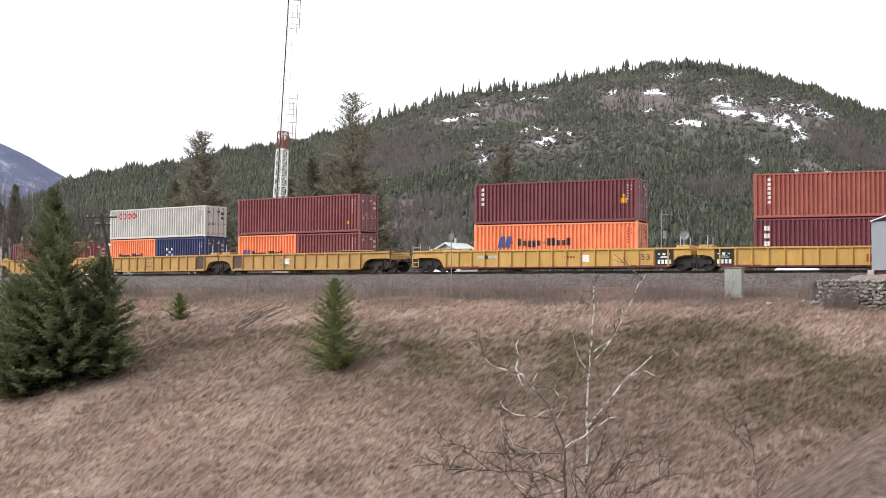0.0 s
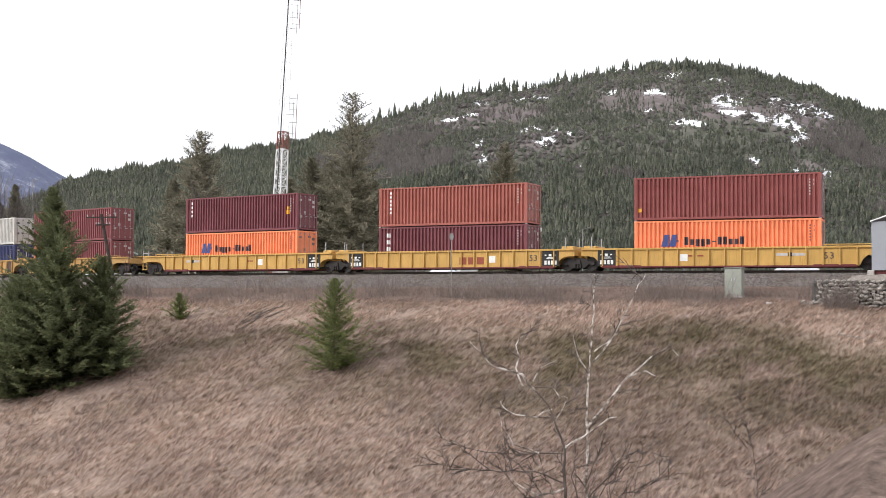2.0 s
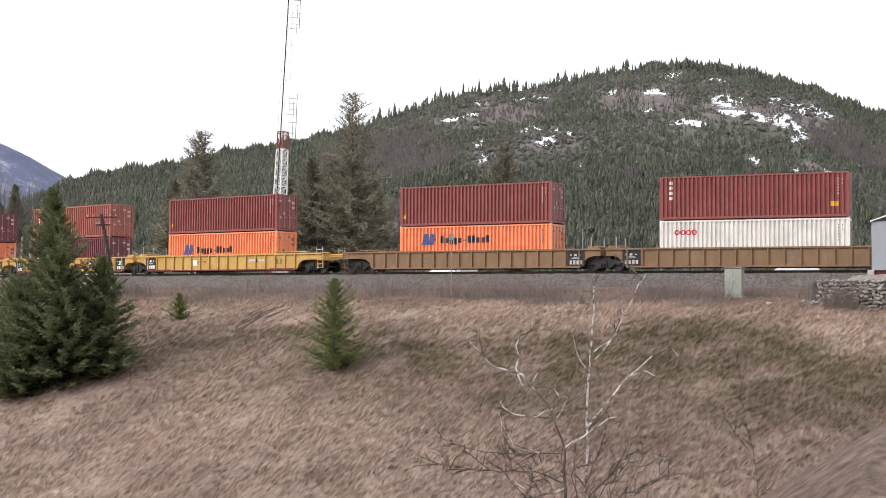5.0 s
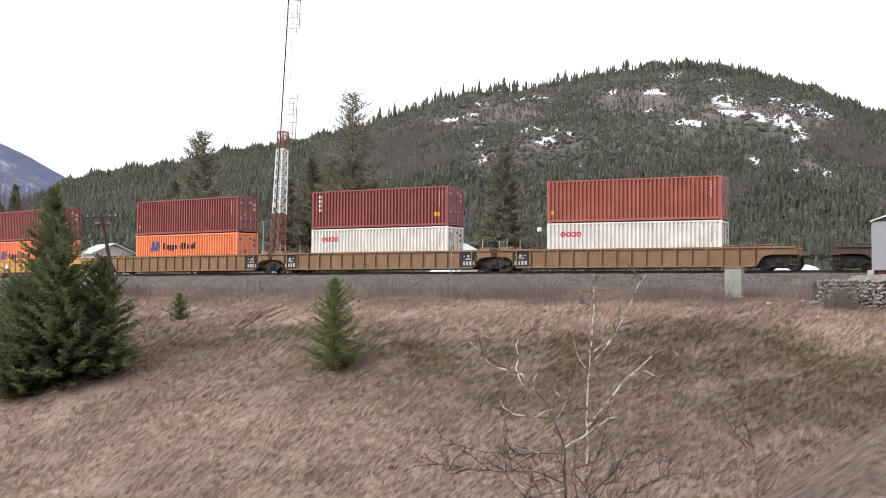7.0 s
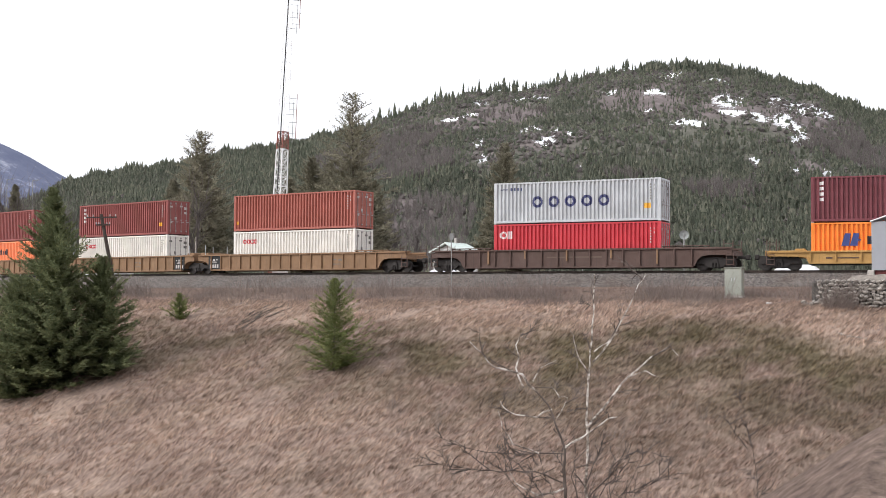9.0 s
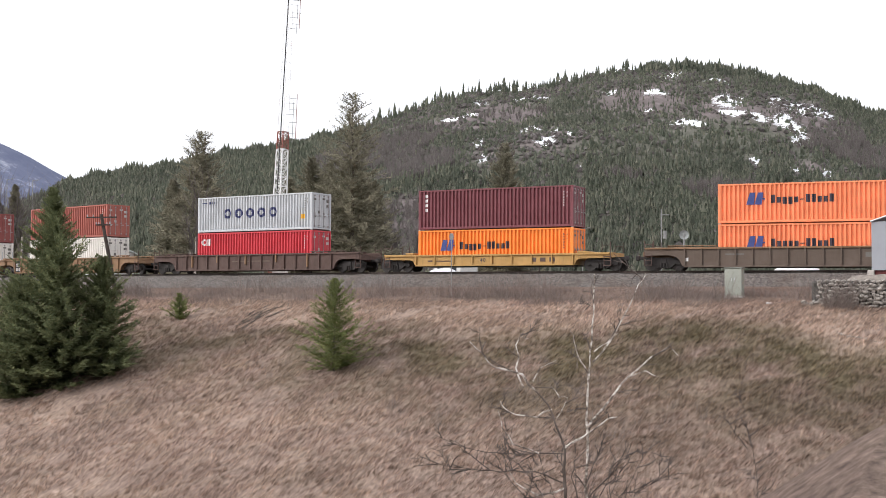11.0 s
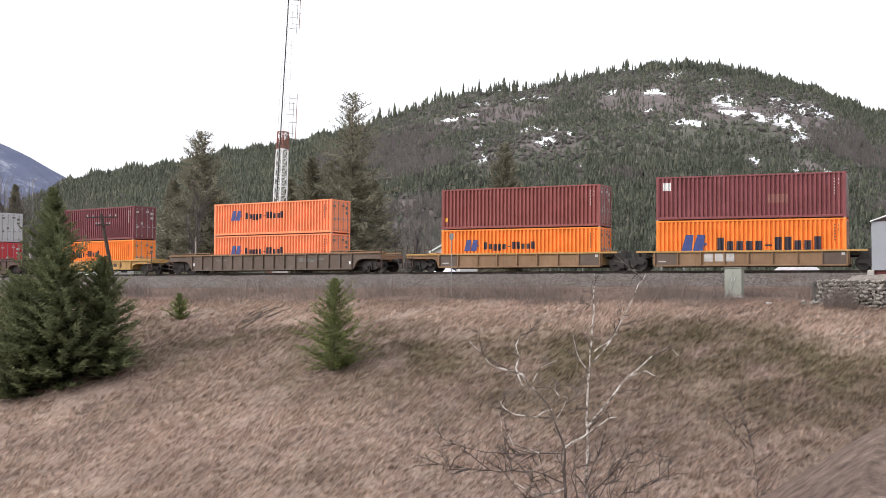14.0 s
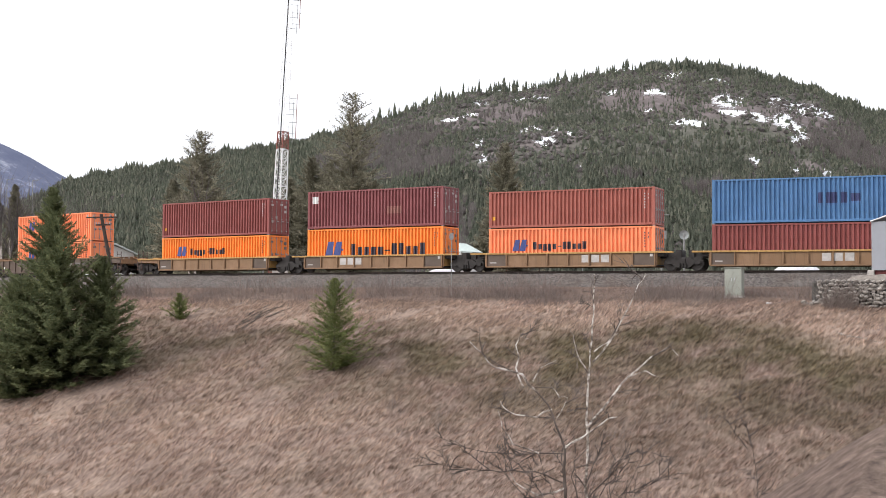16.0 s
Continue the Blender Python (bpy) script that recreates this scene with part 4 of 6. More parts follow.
def cars():
    """The well cars from the head of the shown part to its tail: object and its place along the track at the start."""
    J, K = "joint", "coupler"
    y53 = "yellow painted steel well car, dirty along the sill"
    t53 = "weathered tan steel well car with faded paint"
    t40 = "tan and grey patched steel well car"
    faint = lambda x: ("faded_marking", "primer", [(x, x + 0.5, 0.95, 1.02, 0.004), (x + 0.7, x + 1.1, 0.9, 1.0, 0.004), (x, x + 0.9, 0.6, 0.66, 0.004)])
    out = []

    def add(s, ob):
        out.append((ob, s))
        return ob

    old = "faded yellow steel well car with open end trucks"
    add(-78.45, well_car("old_yellow", 6.4, (J, J), True, [], 13, old, extras=[faint(-3)]))
    add(-62.66, well_car("old_yellow", 6.4, (J, J), True, [-7.9], 13, old, extras=[faint(-1), ("end_panel", "brown", [(5.2, 6.2, 0.4, 1.4, 0.004)])]))
    add(-46.90, well_car("old_yellow", 6.4, (J, K), True, [-7.9, 8.0], 13, old, extras=[faint(-1.5), ("end_panel", "brown", [(-6.3, -5.4, 0.4, 1.4, 0.004)]), notices(-1)]))
    strip = lambda a, b, c: [("reflective_strip", "mark_pale", [(a, b - 0.14, 0.92, 1.1, 0.004), (b + 0.14, c, 0.92, 1.1, 0.004)]), ("strip_box", "black", [(b - 0.14, b + 0.14, 0.88, 1.14, 0.01)])]
    c = add(-25.04, well_car("yellow", 8.3, (K, J), True, [-9.7, 9.9], 17, y53, low_red=True, extras=strip(-5.75, -5.05, -4.05) + [notices(2.2), ("faded_marking", "mark_rust", [(0.9 + 0.2 * k, 1.04 + 0.2 * k, 0.9, 1.02, 0.004) for k in range(4)]), ("red_foot", "sill_red", [(-8.2, -5.6, 0.16, 0.36, 0.03), (5.6, 8.2, 0.16, 0.36, 0.03)])] + black_panel(7.35, 8.6)))
    figures(c, "53", 6.35, 0.72, 0.42, "mark_dark")
    c = add(-5.28, well_car("yellow", 8.3, (J, J), True, [9.9], 17, y53, low_red=True, extras=[tall_name(0.85, 0.50, "mark_rust"), notices(3.22), ("red_foot", "sill_red", [(-8.2, -5.6, 0.16, 0.36, 0.03), (5.6, 8.2, 0.16, 0.36, 0.03)])] + black_panel(-8.6, -7.35) + black_panel(7.35, 8.6)))
    figures(c, "53", 6.35, 0.72, 0.42, "mark_dark")
    c = add(14.59, well_car("yellow", 8.3, (J, K), True, [9.7], 17, y53, low_red=True, extras=strip(3.3, 4.14, 5.1) + [notices(-2.95), ("faded_marking", "mark_rust", [(-2.4, -2.0, 0.92, 1.02, 0.004), (-1.8, -1.4, 0.92, 1.02, 0.004)]), ("red_foot", "sill_red", [(-8.2, -5.6, 0.16, 0.36, 0.03), (5.6, 8.2, 0.16, 0.36, 0.03)])] + black_panel(-8.6, -7.35)))
    figures(c, "53", 6.22, 0.72, 0.42, "mark_dark")
    grey = lambda a: ("end_panel", "primer", [(a, a + 1.2, 0.36, 1.42, 0.005)])
    add(38.29, well_car("tan", 8.3, (K, J), True, [-9.7, 9.9], 17, t53, extras=[faint(-4)] + black_panel(7.35, 8.6, "mark_pale")))
    add(58.03, well_car("tan", 8.3, (J, J), True, [9.9], 17, t53, extras=[faint(2)] + black_panel(-8.6, -7.35, "mark_pale") + black_panel(7.35, 8.6, "mark_pale")))
    add(77.90, well_car("tan", 8.3, (J, K), True, [9.7], 17, t53, extras=[faint(4)] + black_panel(-8.6, -7.35, "mark_pale")))
    add(101.74, well_car("brown", 8.3, (K, K), True, [-9.7, 9.7], 15, "dark brown rusty steel well car", extras=[("faded_marking", "olive_brown", [(-2, 2, 0.9, 1.0, 0.004)]), ("rusted_rib", "tan", [(x - 0.055, x + 0.055, a, 1.42, 0.115) for x, a in ((-6.4, 0.5), (-3.6, 0.85), (-0.5, 0.7), (2.7, 0.85), (5.9, 0.45))])]))
    add(123.52, well_car("old_yellow", 6.2, (K, K), False, [-8.1, 8.1], 9, "short yellow steel well car with sloped ends", z0=0.44, z1=1.17, extras=[("marking", "brown", [(-5.2, -4.8, 0.72, 0.82, 0.004), (-4.5, -3.2, 0.73, 0.8, 0.004), (3.0, 3.4, 0.66, 0.95, 0.004), (3.7, 4.1, 0.66, 0.95, 0.004), (4.4, 4.8, 0.66, 0.95, 0.004)])]))
    figures(out[-1][0], "40", -0.95, 0.68, 0.28, "mark_dark")
    add(145.57, well_car("olive_brown", 8.3, (K, K), True, [-9.7, 9.7], 16, "grimy brown steel well car with yellow ends", end_colour="tan", extras=[("faded_marking", "primer", [(-5.6, -4.4, 1.0, 1.1, 0.004), (4.0, 5.6, 0.95, 1.1, 0.004)]), ("notice", "mark_white", [(-8.28, -8.02, 0.6, 0.84, 0.004), (7.98, 8.22, 0.6, 0.84, 0.004)]), ("name_marking", "primer", [(3.1 + 0.55 * k, 3.52 + 0.55 * k, 0.82, 1.12, 0.004) for k in range(3)])]))
    patch = [("patch", "olive_brown", [(-6.15, -4.6, 0.38, 1.17, 0.003), (4.6, 6.15, 0.38, 1.17, 0.003)]), ("panel_marking", "mark_pale", [(-5.9, -5.4, 0.56, 0.64, 0.006), (5.8, 6.0, 0.95, 1.15, 0.006)])]
    add(167.40, well_car("dark_tan", 6.2, (K, J), False, [-8.1, 7.95], 9, t40, z0=0.31, z1=1.24, end_colour="old_yellow", extras=patch))
    for s, x in ((183.41, -2.86), (199.21, 0.97), (215.14, 0.86)):
        add(s, well_car("dark_tan", 6.2, (J, J), False, [7.95], 9, t40, z0=0.31, z1=1.24, end_colour="old_yellow", extras=patch + [tall_name(x, 0.58, "mark_pale")]))
    return out


def twist_lock():
    """The steel fitting that couples a corner to the container below."""
    if "twist_lock" in cache:
        return cache["twist_lock"]
    bm = boxed(-0.085, 0.085, -0.07, 0.07, -0.071, 0.0, 0.006)
    rod(bm, (0, -0.07, -0.035), (0, -0.13, -0.035), 0.012, None, 6)
    me = bpy.data.meshes.new("twist_lock")
    bm.to_mesh(me)
    bm.free()
    me.materials.append(M["lock_steel"])
    cache["twist_lock"] = me
    return me


def boxes():
    """The containers: (object, place along the track at the start, height of its floor)."""
    out = []

    def stack(s, bottoms, top=None):
        z = WELL_FLOOR
        h = 0
        for ob, dx, hh in bottoms:
            out.append((ob, s + dx, z))
            h = max(h, hh)
        if top:
            for sx in (-1, 1):
                for sy in (-1, 1):
                    part("twist_lock", twist_lock(), None, top).matrix_basis = pose(sx * (LONG / 2 - 0.087), sy * (WIDE / 2 - 0.08), 0)
            out.append((top, s, z + h + 0.07))

    plain_red = lambda c, h, lab: container(c, h, [serial(h), door_marks(h), ("bars", "notice_plate", "mark_yellow", [(0.25, 0.5, 0.55, 0.8)])], lab)
    emblem_box = lambda c, h, b, **k: container(c, h, liner(h, b, **k) + [serial(h, "mark_dark"), door_marks(h, "primer")], "orange steel shipping container with a blue emblem")
    ring = disc_ring
    maroon = "dark maroon corrugated steel shipping container"

    def half(c, marks, lab):
        return container(c, STD, marks, lab, SHORT)

    stack(-78.45, [(plain_red("maroon", STD, "maroon shipping container standing low in its well"), 0, STD)])
    stack(-62.66, [(half("orange", [("bars", "name_marking", "mark_dark", line_name(1.2, 0.95, 0.42))], "short orange shipping container in the well"), -3.06, STD),
                   (half("navy", [("bars", "cross_emblem", "mark_white", [(1.3, 1.5, 1.55, 1.75), (1.9, 2.1, 1.55, 1.75), (1.6, 1.8, 1.3, 1.5), (1.3, 1.5, 1.05, 1.25), (1.9, 2.1, 1.05, 1.25)]), serial(STD, "mark_white", SHORT), door_marks(STD)], "short navy blue shipping container in the well"), 3.06, STD)],
          container("pale_cream", STD, [("bars", "name_marking", "mark_red", [ring(1.1 + 0.62 * k, 1.75, 0.5) for k in range(4)]), serial(STD, "primer"), door_marks(STD, "black")], "off-white shipping container with a red name"))
    stack(-46.90, [(half("orange", [("emblem", "emblem", "mark_blue", (0.5, 0.75, 0.8, 0.7)), ("bars", "name_marking", "mark_dark", line_name(1.5, 0.9, 0.42))], "short orange shipping container in the well"), -3.06, STD),
                   (half("maroon", [serial(STD, "mark_white", SHORT), door_marks(STD)], "short maroon shipping container in the well"), 3.06, STD)],
          container("maroon", HC, [serial(HC), door_marks(HC), ("bars", "warning_plate", "mark_yellow", [(10.95, 11.2, 0.62, 0.85)])], maroon))
    col = lambda h: upright(0.5, h, 0.33, 4)
    stack(-25.04, [(emblem_box("orange", HC, 1.55), 0, HC)], container("wine", HC, [col(HC), serial(HC), door_marks(HC), ("bars", "warning_plate", "mark_yellow", [(10.95, 11.4, 1.25, 1.6), (11.07, 11.27, 1.66, 1.85)])], "dark wine-red shipping container with white column lettering"))
    stack(-5.28, [(container("wine", HC, [upright(0.6, HC, 0.48, 4, top=0.35), serial(HC), door_marks(HC)], "wine-red shipping container in the well"), 0, HC)],
          container("brick", HC, [upright(0.85, HC, 0.28, 6), serial(HC), door_marks(HC)], "brick-red shipping container with white column lettering"))
    stack(14.59, [(emblem_box("orange", HC, 1.63), 0, HC)], plain_red("rust", HC, maroon))
    stack(38.29, [(emblem_box("orange", HC, 1.25), 0, HC)], plain_red("rust", HC, maroon))
    red_name_box = lambda: container("white", HC, [("bars", "name_marking", "mark_red", [ring(1.0 + 0.38 * k, 1.92, 0.36) for k in range(4)]), serial(HC, "primer"), door_marks(HC, "primer")], "off-white shipping container with a red name")
    stack(58.03, [(red_name_box(), 0, HC)], container("rust", HC, [upright(0.6, HC, 0.33, 4), serial(HC), door_marks(HC), ("bars", "warning_plate", "mark_yellow", [(11.0, 11.5, 0.7, 1.0)])], "oxide-red shipping container with white column lettering"))
    stack(77.90, [(red_name_box(), 0, HC)], plain_red("brick", HC, "brick-red corrugated steel shipping container"))
    big = [ring(2.9 + 1.22 * k, 1.08, 0.80) for k in range(5)]
    stack(101.74, [(container("red", HC, [("bars", "emblem", "mark_white", [ring(0.45, 1.85, 0.55), (1.05, 1.2, 1.85, 2.4), (1.28, 1.4, 1.85, 2.4)]), serial(HC), door_marks(HC)], "bright red shipping container in the well"), 0, HC)],
          container("grey", HC, [("bars", "name_marking", "mark_navy", big + [(0.5, 1.05, 2.38, 2.45), (1.25, 1.4, 2.32, 2.52), (1.5, 1.65, 2.32, 2.52), (1.75, 1.9, 2.32, 2.52), (2.0, 2.15, 2.32, 2.52)]), serial(HC, "primer"), door_marks(HC, "primer"), ("bars", "warning_plate", "mark_yellow", [(11.0, 11.5, 0.85, 1.2)])], "pale grey streaked shipping container with a navy name"))
    stack(123.52, [(emblem_box("amber", STD, 1.4), 0, STD)], container("wine", HC, [upright(0.5, HC, 0.33, 4), serial(HC), door_marks(HC)], "dark wine-red shipping container with white column lettering"))
    stack(145.57, [(emblem_box("orange", STD, 1.5), 0, STD)], emblem_box("orange", STD, 1.3))
    stack(167.40, [(emblem_box("amber", STD, 1.45), 0, STD)], plain_red("rust", HC, maroon))
    stack(183.41, [(emblem_box("amber", HC, 2.05, cap=0.88, x=1.65, size=1.55, xt=4.05), 0, HC)],
          container("maroon", HC, [("bars", "notice_plate", "mark_white", [(0.45, 1.0, 1.95, 2.5)]), ("bars", "faded_patch", "faded", [(7.3, 8.6, 1.0, 1.55)]), serial(HC), door_marks(HC)], "dark maroon shipping container with a white notice"))
    stack(199.21, [(emblem_box("orange", STD, 1.5), 0, STD)], plain_red("brick", STD, "brick-red corrugated steel shipping container"))
    stack(215.14, [(container("rust", STD, [serial(STD), door_marks(STD)], "oxide-red shipping container in the well"), 0, STD)],
          container("blue", HC, [("bars", "faded_name", "navy", [(6.7, 7.0, 1.2, 1.9), (7.2, 7.9, 1.2, 1.9), (8.1, 8.5, 1.2, 1.9), (8.7, 9.3, 1.3, 1.8)]), serial(HC), door_marks(HC)], "steel-blue shipping container with a faded name"))
    return out


CARS, BOXES = cars(), boxes()

# ---- trees ----


def spruce(name, x, y, height, radius, mat, label, seed, branches=260, sprays=34, base=0.02, droop=0.25, spray=0.34, bare_top=0.0, group="", lift=0.0, cone=1.02, uneven=0.62):
    """A conifer: tapered trunk and a crown of drooping branches set with small needle sprays."""
    rng = np.random.RandomState(seed)
    z = float(ground_z(x, y)) - 0.15
    tree = empty(name, pose(x, y, z))
    tr = bmesh.new()
    k = 7
    for i in range(k):
        a, b = i / k, (i + 1) / k
        rod(tr, (0.02 * height * math.sin(3 * a) * 0.3, 0, height * a), (0.02 * height * math.sin(3 * b) * 0.3, 0, height * b), 0.022 * height * 0.6 * (1 - a) + 0.015, 0.022 * height * 0.6 * (1 - b) + 0.012, 7)
    part("trunk", tr, M["bark"], tree)
    q = base + (0.985 - base) * (np.arange(branches) + rng.rand(branches)) / branches
    az = np.arange(branches) * 2.399963 + rng.rand(branches) * 0.9
    ln = radius * (0.95 * (1 - q) ** cone + 0.05 * (1 - q) ** 0.5) * (1.17 - uneven + uneven * rng.rand(branches)) * (1 + 0.14 * np.sin(az * 2 + seed) + 0.12 * np.sin(az * 3 + q * 9 + seed))
    ln = ln * np.clip(0.45 + (q - base) / 0.16, 0.45, 1) + 0.006 * radius
    rise = lift * (1 - 0.5 * q) + 0.02 + 0.95 * q ** 1.2 + 0.55 * (rng.rand(branches) - 0.5)
    # each branch is a flat fan: side sprays leave it on both sides, shorter towards its tip
    u = ((np.arange(sprays)[None, :] + rng.rand(branches, sprays)) / sprays) ** 0.8
    rad = ln[:, None] * u
    sag = rad * rise[:, None] - droop * rad * u * (1.2 - 0.9 * u)
    bend = az[:, None] + 0.12 * np.sin(u * 5 + az[:, None])
    P = np.stack([rad * np.cos(bend), rad * np.sin(bend), height * q[:, None] + sag + (rng.rand(branches, sprays) - 0.5) * 0.25 * spray], -1)
    sidewise = np.where(np.arange(sprays)[None, :] % 2 == 0, 1.0, -1.0)
    turn = bend + sidewise * (0.35 + 0.75 * rng.rand(branches, sprays))
    size = spray * (0.55 + 0.7 * rng.rand(branches, sprays)) * (1.15 - 0.45 * u) * (0.22 + 0.78 * (1 - q) ** 0.7)[:, None]
    fall = rise[:, None] * 0.5 - 0.5 + 1.15 * rng.rand(branches, sprays)
    d = np.stack([np.cos(turn), np.sin(turn), fall], -1) * size[..., None]
    wv = np.stack([-np.sin(turn), np.cos(turn), (rng.rand(branches, sprays) - 0.5) * 2.0], -1) * (size * 0.13)[..., None]
    if bare_top:
        thin = (q[:, None] > 1 - bare_top) & (rng.rand(branches, sprays) < 0.45 + 0.4 * np.sin(az * 5)[:, None])
        P, d, wv = P[~thin], d[~thin], wv[~thin]
    P, d, wv = P.reshape(-1, 3), d.reshape(-1, 3), wv.reshape(-1, 3)
    V = np.stack([P - wv * 0.5, P + d * 0.45 - wv, P + d, P + d * 0.45 + wv], 1).reshape(-1, 3)
    part("crown", mesh_arrays("crown", V, np.arange(len(V)).reshape(-1, 4), mat), None, tree)
    if bare_top:
        lim = bmesh.new()
        for i in range(branches):
            if q[i] > 1 - bare_top * 1.1 and i % 4 == 0:
                a = Vector((0, 0, height * q[i]))
                reach = ln[i] + radius * 0.12 * rng.rand()
                e = Vector((reach * math.cos(az[i]), reach * math.sin(az[i]), height * q[i] + reach * (0.1 + 0.5 * rng.rand())))
                rod(lim, a, e, 0.06, 0.025, 4)
                for k in range(7):
                    f = a.lerp(e, 0.35 + 0.1 * k)
                    rod(lim, f, f + Vector((rng.rand() - 0.5, rng.rand() - 0.5, rng.rand() - 0.25)) * 1.1, 0.04, 0.02, 4)
        tagged(part("bare_limb", lim, M["bark"], tree), kind="stuff")
    return tagged(tree, label, "conifer", group)


def conifers():
    x, y = bearing(-40.95, 77.2)
    spruce("spruce_tree", x, y, 12.5, 5.2, M["spruce"], "large dense dark green spruce on the grassy slope", 3, 560, 120, 0.01, 0.30, 0.44, lift=0.30, cone=1.02, uneven=0.72)
    x, y = bearing(-38.75, 76.6)
    spruce("spruce_tree", x, y, 7.5, 3.0, M["spruce"], "medium dark green spruce beside a taller one", 8, 340, 90, 0.01, 0.28, 0.40, lift=0.32, cone=0.74, uneven=0.6)
    x, y = bearing(-42.5, 77.6)
    spruce("spruce_tree", x, y, 7.4, 3.4, M["spruce"], "medium dark green spruce beside a taller one", 9, 340, 90, 0.01, 0.28, 0.40, lift=0.32, cone=0.7, uneven=0.6)
    x, y = bearing(-28.03, 67.3)
    spruce("spruce_tree", x, y, 5.3, 2.8, M["young_spruce"], "small young green spruce alone on the slope", 5, 190, 60, 0.02, 0.06, 0.32, lift=0.3, cone=0.86)
    x, y = bearing(-35.26, 84.5)
    spruce("spruce_tree", x, y, 1.95, 1.25, M["young_spruce"], "tiny spruce sapling near the top of the slope", 6, 80, 40, 0.03, 0.02, 0.26, lift=0.35)
    rows = [(-34.35, 168, 24.0, 8.2, 11, 0.18), (-27.25, 172, 31.0, 9.5, 12, 0.24), (-29.15, 176, 22.0, 6.4, 13, 0.0), (-30.2, 182, 19.5, 5.2, 14, 0.0), (-28.3, 186, 22.5, 6.6, 15, 0.0), (-19.9, 165, 23.0, 6.2, 16, 0.1),
            (-35.6, 180, 18.5, 4.5, 17, 0.0), (-42.6, 205, 19.0, 3.0, 18, 0.0), (-26.2, 190, 20.0, 6.0, 19, 0.0), (-29.7, 196, 19.0, 5.2, 20, 0.0), (-28.7, 198, 20.5, 5.6, 21, 0.0), (-27.7, 200, 19.0, 5.4, 22, 0.0), (-26.8, 186, 21.0, 5.0, 23, 0.0), (-33.6, 178, 17.0, 5.0, 24, 0.0), (-20.6, 185, 14.0, 4.6, 25, 0.0)]
    for a, r, h, w, seed, top in rows:
        x, y = bearing(a, r)
        spruce("fir_tree", x, y, h, w, M["fir"], "tall old fir with a thin ragged top" if top else "tall olive-green fir behind the railway", seed, 300, 64, 0.06, 0.30, 1.15, top, "firs behind the railway", cone=0.72)


conifers()


def branching(bm, p, d, length, r, depth, rng, spread=0.75, kids=3):
    """Grow one twig with side twigs into bm."""
    p, d = Vector(p), Vector(d).normalized()
    steps = 3 if depth else 2
    for i in range(steps):
        e = p + d * (length / steps) * rng.uniform(0.8, 1.2)
        r2 = r * (1 - 0.75 * (i + 1) / steps) + 0.002
        rod(bm, p, e, r * (1 - 0.75 * i / steps) + 0.002, r2, 4)
        if depth:
            for _ in range(rng.randint(1, kids + 1)):
                side = Vector((rng.uniform(-1, 1), rng.uniform(-1, 1), rng.uniform(-0.4, 0.9))).normalized()
                branching(bm, e, d * (1 - spread * 0.6) + side * spread, length * rng.uniform(0.3, 0.6), r2 * 0.75, depth - 1, rng, spread, kids)
        p = e
        d = (d + Vector((rng.uniform(-1, 1), rng.uniform(-1, 1), rng.uniform(-0.5, 0.7))) * 0.42).normalized()


def limb(tree, name, way, r, twigs=1, reach=0.34, pale=True):
    """A crooked limb through a few places (x along the bank, height over the tree's foot), set with thin twigs."""
    rng = random.Random(name + str(way))
    bm, tw = bmesh.new(), bmesh.new()
    drift = rng.uniform(-0.35, 0.35) if name != "trunk" else 0.0
    pts = []
    for i in range(len(way) - 1):
        a, b = Vector((way[i][0], 0, way[i][1])), Vector((way[i + 1][0], 0, way[i + 1][1]))
        cuts = max(2, round((b - a).length / 0.14))
        for k in range(cuts):
            p = a.lerp(b, k / cuts)
            if i or k:
                p += Vector((rng.uniform(-1, 1), rng.uniform(-1, 1), rng.uniform(-1, 1))) * 0.016
            pts.append(p)
    pts.append(Vector((way[-1][0], 0, way[-1][1])))
    n = len(pts) - 1
    for i, p in enumerate(pts):
        p.y += drift * i / n
    for i in range(n):
        ra, rb = r * (1 - 0.7 * i / n), r * (1 - 0.7 * (i + 1) / n)
        rod(bm, pts[i], pts[i + 1], ra, rb, 6)
        if i > n * 0.2:
            for _ in range(rng.randint(0, twigs)):
                side = Vector((rng.uniform(-1, 1), rng.uniform(-0.8, 0.8), rng.uniform(-0.3, 0.9))).normalized()
                branching(tw, pts[i], (pts[i + 1] - pts[i]).normalized() * 0.6 + side, reach * rng.uniform(0.35, 1.2), max(rb * 0.4, 0.0058), 1 if rng.random() < 0.6 else 0, rng, 0.8, 2)
    ob = part(name, bm, M["pale_bark" if pale else "twig_bark"], tree)
    tagged(part("twig_spray", tw, M["twig_bark"], ob), kind="stuff")
    return ob


